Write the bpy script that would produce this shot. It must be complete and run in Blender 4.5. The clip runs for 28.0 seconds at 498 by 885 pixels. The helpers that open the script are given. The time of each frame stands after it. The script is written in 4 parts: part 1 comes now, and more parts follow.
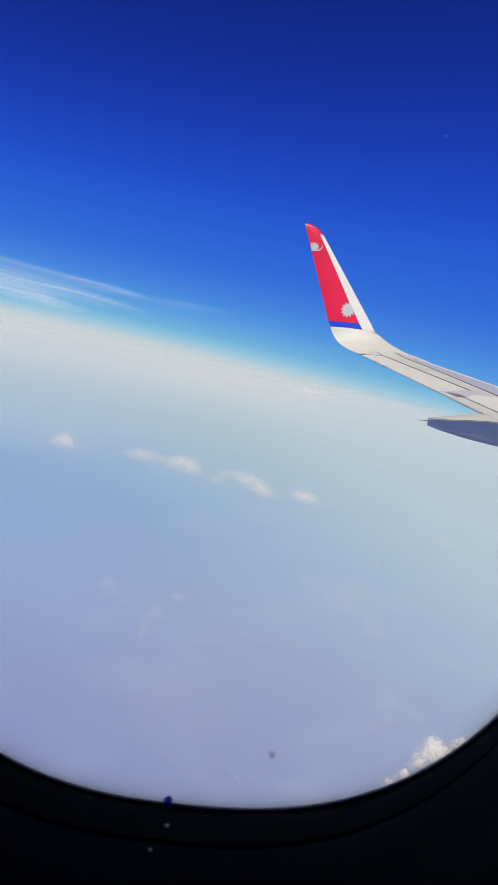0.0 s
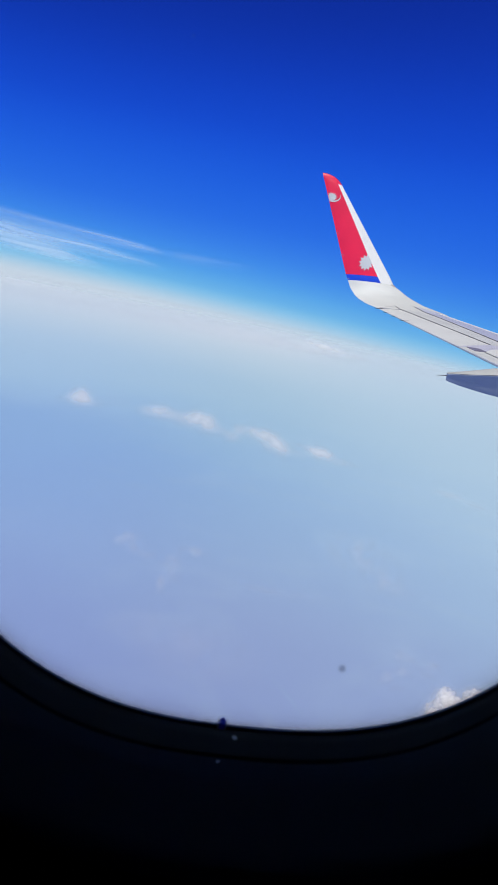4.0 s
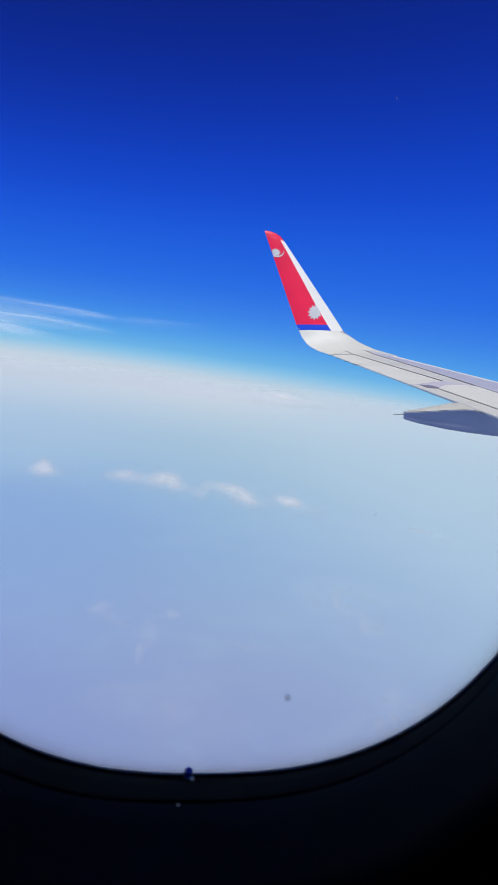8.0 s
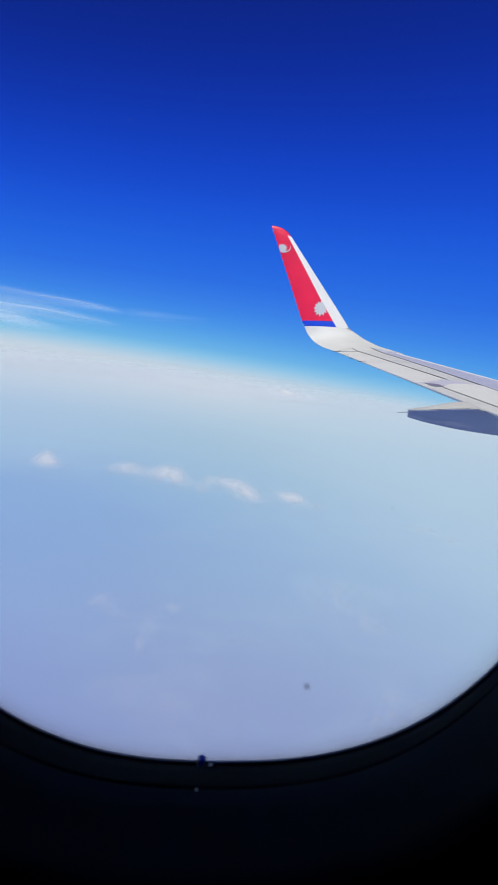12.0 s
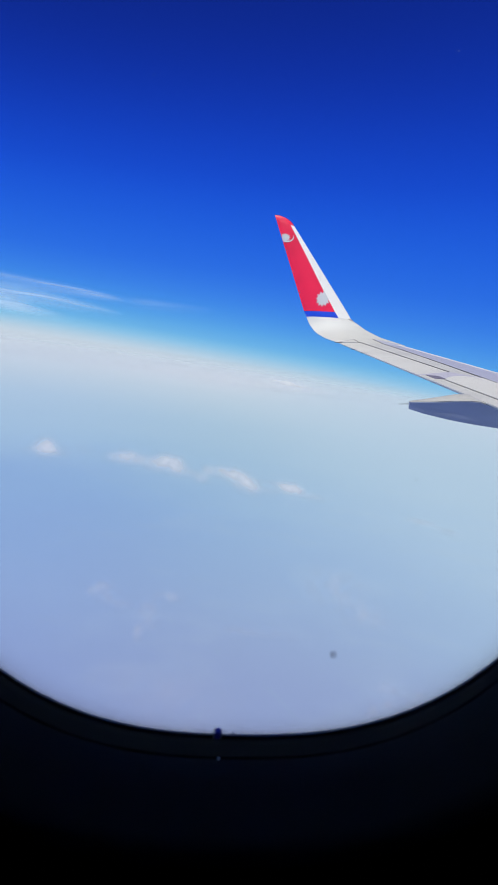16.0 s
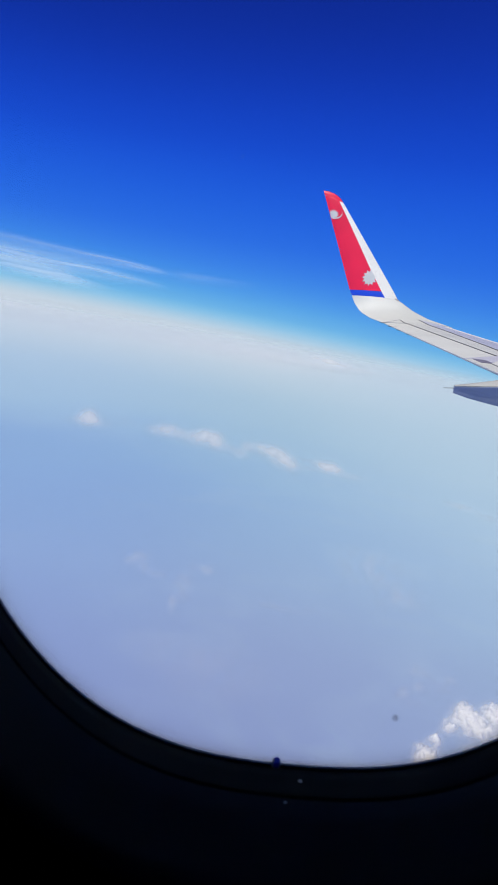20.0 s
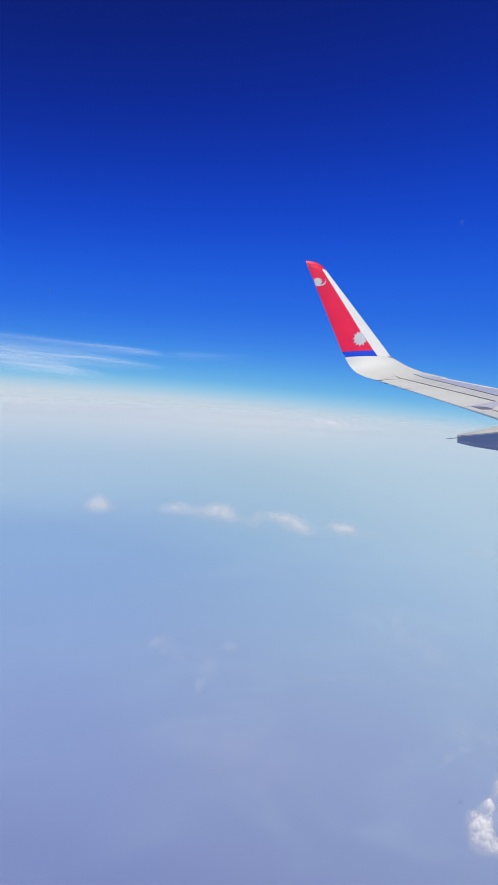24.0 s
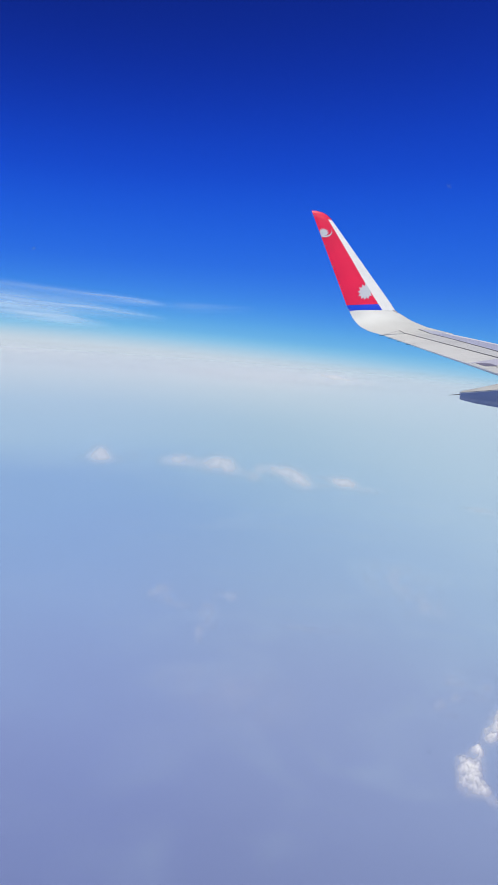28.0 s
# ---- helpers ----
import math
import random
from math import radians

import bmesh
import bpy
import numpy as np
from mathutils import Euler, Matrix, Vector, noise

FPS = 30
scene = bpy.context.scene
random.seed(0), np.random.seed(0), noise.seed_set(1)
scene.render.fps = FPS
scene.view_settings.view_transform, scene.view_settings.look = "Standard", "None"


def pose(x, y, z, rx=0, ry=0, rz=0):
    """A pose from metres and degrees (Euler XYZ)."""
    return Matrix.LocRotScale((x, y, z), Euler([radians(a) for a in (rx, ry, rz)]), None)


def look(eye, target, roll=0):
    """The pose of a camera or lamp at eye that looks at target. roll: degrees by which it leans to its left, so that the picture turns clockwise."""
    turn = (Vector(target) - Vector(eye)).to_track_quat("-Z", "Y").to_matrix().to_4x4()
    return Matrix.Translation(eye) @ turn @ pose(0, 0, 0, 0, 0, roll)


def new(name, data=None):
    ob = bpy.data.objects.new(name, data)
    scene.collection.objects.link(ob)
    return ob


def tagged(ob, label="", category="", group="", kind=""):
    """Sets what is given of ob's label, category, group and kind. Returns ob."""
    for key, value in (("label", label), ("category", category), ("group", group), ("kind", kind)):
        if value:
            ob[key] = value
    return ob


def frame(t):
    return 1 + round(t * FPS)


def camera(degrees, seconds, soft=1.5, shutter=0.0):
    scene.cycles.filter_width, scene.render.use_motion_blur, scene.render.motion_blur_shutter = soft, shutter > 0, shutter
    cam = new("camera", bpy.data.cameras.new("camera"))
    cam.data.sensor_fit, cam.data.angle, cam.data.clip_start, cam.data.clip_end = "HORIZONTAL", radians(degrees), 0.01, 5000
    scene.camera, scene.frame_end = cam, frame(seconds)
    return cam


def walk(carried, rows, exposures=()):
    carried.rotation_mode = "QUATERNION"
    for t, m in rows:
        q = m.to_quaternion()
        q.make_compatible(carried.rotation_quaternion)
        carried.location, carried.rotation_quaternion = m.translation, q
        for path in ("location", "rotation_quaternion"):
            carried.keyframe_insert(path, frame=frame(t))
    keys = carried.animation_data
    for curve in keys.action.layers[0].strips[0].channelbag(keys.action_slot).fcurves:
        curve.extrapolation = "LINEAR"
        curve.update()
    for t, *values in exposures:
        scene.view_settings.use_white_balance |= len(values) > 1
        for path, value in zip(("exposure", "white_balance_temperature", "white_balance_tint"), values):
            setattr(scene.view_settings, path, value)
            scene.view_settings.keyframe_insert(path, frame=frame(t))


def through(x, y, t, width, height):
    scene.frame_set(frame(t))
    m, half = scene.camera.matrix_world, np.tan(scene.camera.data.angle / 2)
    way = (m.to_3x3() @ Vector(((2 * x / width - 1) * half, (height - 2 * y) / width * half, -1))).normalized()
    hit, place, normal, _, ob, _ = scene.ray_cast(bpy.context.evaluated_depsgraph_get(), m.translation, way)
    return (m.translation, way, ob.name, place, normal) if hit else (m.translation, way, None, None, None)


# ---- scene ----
# ---------------------------------------------------------------- camera and walk
cam = camera(40.99, 28.0, soft=1.15)
# a small aperture focused on the wing: the near window edge goes soft
cam.data.dof.use_dof = True
cam.data.dof.focus_distance = 14.0
cam.data.dof.aperture_fstop = 56.0
# seconds, eye in metres, turn in degrees
PATH = [
    (0, 0.0009, 0.0102, 1.1622, 80.013, -11.840, 3.754),
    (0.5, -0.0038, 0.0073, 1.1582, 79.946, -13.072, 2.931),
    (1, -0.0050, 0.0084, 1.1527, 79.413, -12.930, 3.219),
    (1.5, -0.0059, 0.0082, 1.1514, 79.322, -12.654, 3.214),
    (2, -0.0045, 0.0101, 1.1496, 78.507, -11.846, 3.606),
    (2.5, -0.0047, 0.0118, 1.1504, 76.723, -11.397, 4.606),
    (4.5, -0.0093, 0.0129, 1.1492, 75.980, -11.457, 5.140),
    (5, -0.0101, 0.0124, 1.1492, 76.005, -11.304, 5.256),
    (5.5, -0.0107, 0.0139, 1.1465, 75.653, -11.138, 5.527),
    (6, -0.0094, 0.0118, 1.1480, 76.375, -11.078, 4.863),
    (6.5, -0.0093, 0.0111, 1.1484, 77.020, -10.710, 3.886),
    (7, -0.0066, 0.0104, 1.1497, 78.383, -9.414, 2.804),
    (7.5, -0.0021, 0.0072, 1.1513, 81.138, -7.111, 1.752),
    (8, 0.0006, 0.0029, 1.1513, 81.266, -6.921, 1.124),
    (8.5, -0.0008, 0.0009, 1.1530, 81.357, -6.904, 1.281),
    (9, -0.0033, 0.0036, 1.1493, 80.988, -7.439, 1.448),
    (9.5, -0.0024, 0.0032, 1.1509, 81.151, -7.305, 1.368),
    (10, -0.0036, 0.0040, 1.1491, 80.838, -7.425, 1.536),
    (10.5, -0.0012, 0.0008, 1.1510, 80.868, -7.256, 1.363),
    (11, -0.0002, 0.0002, 1.1502, 80.717, -7.600, 1.245),
    (11.5, -0.0018, 0.0001, 1.1507, 80.844, -7.756, 1.397),
    (12, -0.0039, 0.0013, 1.1499, 80.802, -7.904, 1.549),
    (12.5, -0.0038, 0.0035, 1.1478, 80.734, -7.787, 1.632),
    (14.5, -0.0079, 0.0023, 1.1449, 79.928, -8.895, 1.565),
    (15, -0.0094, 0.0025, 1.1451, 80.162, -8.889, 1.724),
    (15.5, -0.0084, 0.0027, 1.1443, 80.017, -8.698, 1.657),
    (16, -0.0090, 0.0039, 1.1424, 79.957, -8.579, 1.675),
    (16.5, -0.0097, 0.0042, 1.1414, 79.797, -8.653, 1.795),
    (17, -0.0084, 0.0026, 1.1420, 79.706, -8.583, 2.010),
    (17.5, -0.0087, 0.0002, 1.1418, 79.417, -8.898, 2.161),
    (18, -0.0083, -0.0038, 1.1467, 79.944, -9.188, 2.056),
    (18.5, -0.0126, -0.0023, 1.1477, 79.531, -9.659, 2.534),
    (19, -0.0173, 0.0014, 1.1550, 77.689, -9.493, 4.105),
    (19.5, -0.0152, -0.0093, 1.1671, 79.053, -9.231, 4.171),
    (20, -0.0218, -0.0044, 1.1659, 77.361, -9.889, 5.428),
    (20.5, -0.0203, -0.0059, 1.1720, 77.009, -10.312, 5.325),
    (21, -0.0181, 0.0289, 1.1794, 76.440, -9.417, 5.006),
    (21.5, -0.0028, 0.0260, 1.2022, 79.987, -8.561, 4.371),
    (23.5, 0.0020, 0.0613, 1.1897, 83.339, -3.475, 5.024),
    (24, 0.0024, 0.0620, 1.1895, 83.380, -3.813, 5.090),
    (24.5, 0.0031, 0.0618, 1.1901, 83.266, -4.291, 4.662),
    (25, 0.0035, 0.0618, 1.1913, 82.376, -5.265, 5.190),
    (25.5, 0.0036, 0.0616, 1.1915, 80.478, -5.752, 5.070),
    (26, 0.0035, 0.0618, 1.1903, 80.057, -4.839, 5.356),
    (26.5, 0.0044, 0.0617, 1.1894, 79.747, -5.023, 5.548),
    (27, 0.0058, 0.0610, 1.1897, 80.167, -5.082, 5.171),
    (27.5, 0.0060, 0.0608, 1.1906, 79.793, -4.151, 5.289),
    (28, 0.0060, 0.0608, 1.1918, 79.342, -4.683, 5.369),
]

# seconds, stops, white point in kelvin, tint: the clip opens slightly warmer
LOOK = [(0, 0, 7300, 10), (1, 0, 6720, 10), (2, 0, 6500, 10), (5, -0.01, 6370, 10), (6, -0.04, 6400, 10), (7, -0.02, 6430, 10), (9, 0, 6500, 10), (21.5, 0, 6500, 10), (24, 0, 6560, 10), (28, 0, 6560, 10)]
walk(cam, [(t, pose(*m)) for t, *m in PATH], LOOK)

# ---------------------------------------------------------------- world and sun
SUN_DIR = Vector((-0.25, -0.47, 0.845)).normalized()
world = bpy.data.worlds.new("high_sky")
scene.world = world
scene.cycles.transparent_max_bounces = 32
world.use_nodes = True
wt = world.node_tree
wt.nodes.clear()


def srgb(r, g, b):
    """Linear colour from 0-255 display values."""
    return tuple(((c / 255) / 12.92 if c <= 10 else ((c / 255 + 0.055) / 1.055) ** 2.4) for c in (r, g, b)) + (1.0,)


def nd(tree, kind, **kw):
    n = tree.nodes.new(kind)
    for k, v in kw.items():
        if k in n.inputs.keys():
            n.inputs[k].default_value = v
    return n


def ramp_stops(node, stops):
    el = node.color_ramp.elements
    while len(el) > 1:
        el.remove(el[-1])
    el[0].position, el[0].color = stops[0]
    for p, c in stops[1:]:
        e = el.new(p)
        e.color = c


sky = wt.nodes.new("ShaderNodeTexSky")
sky.sky_type = "NISHITA"
sky.sun_disc = False
sky.sun_elevation = math.asin(SUN_DIR.z)
sky.sun_rotation = math.atan2(SUN_DIR.x, SUN_DIR.y)
sky.altitude = 9000
sky.dust_density = 0.3
bg_sky = wt.nodes.new("ShaderNodeBackground")
bg_sky.inputs["Strength"].default_value = 0.003
wt.links.new(sky.outputs[0], bg_sky.inputs["Color"])

tc = wt.nodes.new("ShaderNodeTexCoord")
sx = wt.nodes.new("ShaderNodeSeparateXYZ")
wt.links.new(tc.outputs["Generated"], sx.inputs[0])
asn = wt.nodes.new("ShaderNodeMath")
asn.operation = "ARCSINE"
wt.links.new(sx.outputs["Z"], asn.inputs[0])
mr = wt.nodes.new("ShaderNodeMapRange")
mr.inputs["From Min"].default_value = radians(-10)
mr.inputs["From Max"].default_value = radians(40)
# the horizon dips and the sky pales slightly towards the nose
lean = wt.nodes.new("ShaderNodeMath")
lean.operation = "MULTIPLY_ADD"
lean.inputs[1].default_value, lean.inputs[2].default_value = -0.40, 1.0
wt.links.new(sx.outputs["X"], lean.inputs[0])
lift = wt.nodes.new("ShaderNodeMath")
lift.operation = "MULTIPLY_ADD"
lift.inputs[1].default_value, lift.inputs[2].default_value = 0.0105, 0.0060
wt.links.new(sx.outputs["X"], lift.inputs[0])
height = wt.nodes.new("ShaderNodeMath")
height.operation = "MULTIPLY_ADD"
wt.links.new(asn.outputs[0], height.inputs[0])
wt.links.new(lean.outputs[0], height.inputs[1])
wt.links.new(lift.outputs[0], height.inputs[2])
wt.links.new(height.outputs[0], mr.inputs["Value"])
rw = wt.nodes.new("ShaderNodeValToRGB")
rw.color_ramp.interpolation = "B_SPLINE"


def el_stop(deg, *rgb):
    return ((deg + 10) / 50, srgb(*rgb))


ramp_stops(rw, [
    el_stop(-10, 190, 206, 222), el_stop(-5.0, 206, 215, 226), el_stop(-3.6, 204, 215, 226), el_stop(-2.9, 180, 208, 227), el_stop(-2.2, 140, 197, 231),
    el_stop(-1.4, 104, 180, 230), el_stop(0.3, 69, 150, 231), el_stop(2.2, 54, 128, 230), el_stop(4.5, 38, 108, 227),
    el_stop(8.0, 28, 94, 221), el_stop(12.0, 18, 73, 208), el_stop(18.0, 13, 50, 169), el_stop(24.0, 11, 38, 138), el_stop(30.0, 9, 30, 114),
    el_stop(40.0, 8, 27, 100)])
wt.links.new(mr.outputs[0], rw.inputs[0])
bg_grad = wt.nodes.new("ShaderNodeBackground")
bg_grad.inputs["Strength"].default_value = 1.03
wt.links.new(rw.outputs[0], bg_grad.inputs["Color"])
add = wt.nodes.new("ShaderNodeAddShader")
out = wt.nodes.new("ShaderNodeOutputWorld")
wt.links.new(bg_sky.outputs[0], add.inputs[0])
wt.links.new(bg_grad.outputs[0], add.inputs[1])
wt.links.new(add.outputs[0], out.inputs["Surface"])

sun = new("sun", bpy.data.lights.new("sun", "SUN"))
sun.data.energy = 3.91
sun.data.angle = radians(0.5)
sun.data.color = (1.0, 0.962, 0.85)
sun.matrix_world = look(SUN_DIR * 50, (0, 0, 0))


# ---------------------------------------------------------------- materials
def material(name, color, rough=0.5, metal=0.0, var=0.08, scale=6.0, bump=0.0, bump_scale=60.0, spec=0.5, stain=0.0, stain_scale=1.2, stretch=(1, 1, 1)):
    """Base colour varied at two scales, with roughness and fine relief."""
    m = bpy.data.materials.new(name)
    m.use_nodes = True
    t = m.node_tree
    p = t.nodes["Principled BSDF"]
    p.inputs["Roughness"].default_value = rough
    p.inputs["Metallic"].default_value = metal
    p.inputs["Specular IOR Level"].default_value = spec
    co = t.nodes.new("ShaderNodeTexCoord")
    mp = t.nodes.new("ShaderNodeMapping")
    mp.inputs["Scale"].default_value = stretch
    t.links.new(co.outputs["Object"], mp.inputs["Vector"])
    fine = nd(t, "ShaderNodeTexNoise", Scale=scale, Detail=6.0)
    big = nd(t, "ShaderNodeTexNoise", Scale=stain_scale, Detail=4.0)
    for n in (fine, big):
        t.links.new(mp.outputs[0], n.inputs["Vector"])
    r1 = t.nodes.new("ShaderNodeMapRange")
    r1.inputs["From Min"].default_value, r1.inputs["From Max"].default_value = 0.3, 0.7
    r1.inputs["To Min"].default_value, r1.inputs["To Max"].default_value = 1 - var, 1 + var
    t.links.new(fine.outputs["Fac"], r1.inputs["Value"])
    r2 = t.nodes.new("ShaderNodeMapRange")
    r2.inputs["From Min"].default_value, r2.inputs["From Max"].default_value = 0.35, 0.7
    r2.inputs["To Min"].default_value, r2.inputs["To Max"].default_value = 1.0, 1 - stain
    t.links.new(big.outputs["Fac"], r2.inputs["Value"])
    mul = t.nodes.new("ShaderNodeMath")
    mul.operation = "MULTIPLY"
    t.links.new(r1.outputs[0], mul.inputs[0])
    t.links.new(r2.outputs[0], mul.inputs[1])
    vm = t.nodes.new("ShaderNodeVectorMath")
    vm.operation = "SCALE"
    vm.inputs[0].default_value = color[:3]
    t.links.new(mul.outputs[0], vm.inputs["Scale"])
    t.links.new(vm.outputs[0], p.inputs["Base Color"])
    if bump:
        bn = nd(t, "ShaderNodeTexNoise", Scale=bump_scale, Detail=4.0)
        t.links.new(mp.outputs[0], bn.inputs["Vector"])
        b = t.nodes.new("ShaderNodeBump")
        b.inputs["Strength"].default_value = bump
        b.inputs["Distance"].default_value = 0.01
        t.links.new(bn.outputs["Fac"], b.inputs["Height"])
        t.links.new(b.outputs[0], p.inputs["Normal"])
    return m


M_WHITE = material("white_paint_and_slat_highlight", (0.90, 0.887, 0.812), 0.42, var=0.03, stain=0.05, stretch=(0.6, 1.6, 1))
M_WING = material("light_grey_wing_paint", (0.63, 0.637, 0.600), 0.5, var=0.05, stain=0.1, stretch=(0.35, 1.8, 1), scale=9)
M_PALE = material("pale_grey_control_paint", (0.71, 0.714, 0.664), 0.5, var=0.04, stain=0.08, stretch=(0.35, 1.8, 1), scale=9)
M_SLAT = material("bare_metal_slat_skin", (0.58, 0.60, 0.68), 0.42, metal=0.15, var=0.05, stain=0.08)
# recess shade as a base colour, also used for the root's fine joint
M_RECESS = material("dark_shade_and_joint_grey", (0.18, 0.175, 0.24), 0.6)
M_RED = material("crimson_aircraft_paint", (0.94, 0.026, 0.085), 0.34, spec=0.3, var=0.05, stain=0.16, scale=12)
M_BLUE = material("royal_blue_paint", (0.015, 0.075, 0.66), 0.35, var=0.05)
# fairing side has shade and blue haze light in its colour; roof is greyer
M_FAIR = material("grey_blue_fairing_shade", (0.40, 0.44, 0.55), 0.4, var=0.05, stain=0.1, stretch=(0.4, 1, 1))
M_ROOF = material("mid_grey_fairing_roof", (0.50, 0.505, 0.49), 0.5, var=0.05, stain=0.12, stretch=(0.6, 1, 1))
M_EMBLEM = material("pale_emblem_paint", (0.60, 0.625, 0.62), 0.5, var=0.05)
M_SEAL = material("dark_rubber_seal", (0.06, 0.062, 0.075), 0.7, var=0.1)
# near-black base colours of reveal, surround and groove carry their lack of light
M_REVEAL = material("reveal_plastic_in_shade", (0.0005, 0.0006, 0.0010), 0.9, var=0.2, scale=60, spec=0.02)
M_WICK = material("brown_static_wick", (0.05, 0.045, 0.05), 0.6)
M_BEZEL = material("moulded_plastic_in_shade", (0.0016, 0.0023, 0.0034), 0.8, spec=0.05, var=0.15, bump=0.03, bump_scale=700, scale=60, stain=0.2, stain_scale=9)
M_GROOVE = material("groove_shade_black", (0.0012, 0.0014, 0.0018), 0.95, var=0.2, scale=90, spec=0.0)
M_RIM = material("black_window_gasket", (0.008, 0.008, 0.010), 0.45, var=0.2, scale=80, spec=0.3)
M_PANEL = material("grey_sidewall_plastic", (0.34, 0.35, 0.38), 0.6, var=0.06, bump=0.1, bump_scale=400, stain=0.08)
M_CARPET = material("dark_cabin_carpet", (0.03, 0.035, 0.06), 0.95, var=0.3, scale=80, bump=0.4, bump_scale=300)
M_CEIL = material("pale_ceiling_plastic", (0.45, 0.45, 0.46), 0.7, var=0.04)
M_CHIP = material("deep_blue_plastic_chip", (0.16, 0.16, 0.85), 0.3, var=0.1, scale=300)
M_GAP = material("lilac_shade_tone", (0.56, 0.56, 0.64), 0.5, var=0.06, stain=0.08)
M_LENS = material("smoky_lamp_lens", (0.40, 0.38, 0.37), 0.25, var=0.1, scale=30)
M_GLINT = material("pale_crumb", (0.6, 0.6, 0.58), 0.6, var=0.2, scale=500)


def cloud_material(name, color):
    """Bright droplets or ice, thinning out where the cloud's own density falls."""
    m = bpy.data.materials.new(name)
    m.use_nodes = True
    t = m.node_tree
    p = t.nodes["Principled BSDF"]
    p.inputs["Roughness"].default_value = 1.0
    p.inputs["Specular IOR Level"].default_value = 0.0
    p.inputs["Base Color"].default_value = color
    at = t.nodes.new("ShaderNodeAttribute")
    at.attribute_name = "cloud_cover"
    t.links.new(at.outputs["Fac"], p.inputs["Alpha"])
    return m


M_CLOUD = cloud_material("white_cloud_droplets", (0.95, 0.95, 0.945, 1))
M_CIRRUS = cloud_material("pale_cirrus_ice", (0.78, 0.90, 0.95, 1))


def fringe_material():
    """Grey-brown tint painted in for the rim's soft light fringe, thickening towards the rim of the pane."""
    m = bpy.data.materials.new("grey_brown_rim_fringe")
    m.use_nodes = True
    t = m.node_tree
    t.nodes.clear()
    o = t.nodes.new("ShaderNodeOutputMaterial")
    tr = t.nodes.new("ShaderNodeBsdfTransparent")
    at = t.nodes.new("ShaderNodeAttribute")
    at.attribute_name = "fringe_cover"
    co = t.nodes.new("ShaderNodeTexCoord")
    ns = nd(t, "ShaderNodeTexNoise", Scale=120.0, Detail=5.0)
    t.links.new(co.outputs["Object"], ns.inputs["Vector"])
    mr = t.nodes.new("ShaderNodeMapRange")
    mr.inputs["To Min"].default_value, mr.inputs["To Max"].default_value = 0.8, 1.2
    t.links.new(ns.outputs["Fac"], mr.inputs["Value"])
    mu = t.nodes.new("ShaderNodeMath")
    mu.operation = "MULTIPLY"
    mu.use_clamp = True
    t.links.new(at.outputs["Fac"], mu.inputs[0])
    t.links.new(mr.outputs[0], mu.inputs[1])
    mx = t.nodes.new("ShaderNodeMix")
    mx.data_type = "RGBA"
    mx.inputs[6].default_value = (1, 1, 1, 1)
    mx.inputs[7].default_value = (0.36, 0.26, 0.17, 1)
    t.links.new(mu.outputs[0], mx.inputs[0])
    t.links.new(mx.outputs[2], tr.inputs[0])
    t.links.new(tr.outputs[0], o.inputs[0])
    return m


def frost_material(name, amount, color, through=True):
    """Scratched or dusty acrylic: part clear, part scattering the light that comes through it, or part dull dirt."""
    m = bpy.data.materials.new(name)
    m.use_nodes = True
    t = m.node_tree
    t.nodes.clear()
    o = t.nodes.new("ShaderNodeOutputMaterial")
    sc = t.nodes.new("ShaderNodeBsdfTranslucent" if through else "ShaderNodeBsdfDiffuse")
    sc.inputs[0].default_value = color
    df = t.nodes.new("ShaderNodeBsdfTransparent")
    mx = t.nodes.new("ShaderNodeMixShader")
    mx.inputs[0].default_value = amount
    t.links.new(df.outputs[0], mx.inputs[1])
    t.links.new(sc.outputs[0], mx.inputs[2])
    t.links.new(mx.outputs[0], o.inputs[0])
    return m


def scratch_material():
    """Torn acrylic edge that bends the light passing through it."""
    m = bpy.data.materials.new("torn_acrylic")
    m.use_nodes = True
    t = m.node_tree
    t.nodes.clear()
    o = t.nodes.new("ShaderNodeOutputMaterial")
    rf = t.nodes.new("ShaderNodeBsdfRefraction")
    rf.inputs["IOR"].default_value = 1.49
    rf.inputs["Roughness"].default_value = 0.12
    t.links.new(rf.outputs[0], o.inputs[0])
    return m


M_FROST = frost_material("frosted_crumb_and_glint", 0.45, (0.97, 0.97, 0.95, 1))
M_SCRATCH = scratch_material()
M_SPECK = frost_material("thin_grey_dust", 0.22, (0.24, 0.22, 0.34, 1), False)
M_FRINGE = fringe_material()


def pane_material(name, gloss):
    m = bpy.data.materials.new(name)
    m.use_nodes = True
    t = m.node_tree
    t.nodes.clear()
    o = t.nodes.new("ShaderNodeOutputMaterial")
    tr = t.nodes.new("ShaderNodeBsdfTransparent")
    tr.inputs[0].default_value = (0.985, 0.99, 0.995, 1)
    gl = t.nodes.new("ShaderNodeBsdfGlossy")
    gl.inputs["Roughness"].default_value = 0.02
    fr = t.nodes.new("ShaderNodeFresnel")
    fr.inputs["IOR"].default_value = gloss
    mx = t.nodes.new("ShaderNodeMixShader")
    t.links.new(fr.outputs[0], mx.inputs[0])
    t.links.new(tr.outputs[0], mx.inputs[1])
    t.links.new(gl.outputs[0], mx.inputs[2])
    t.links.new(mx.outputs[0], o.inputs[0])
    return m


M_PANE = pane_material("clear_acrylic", 1.2)

HAZE_DROP = 250.0


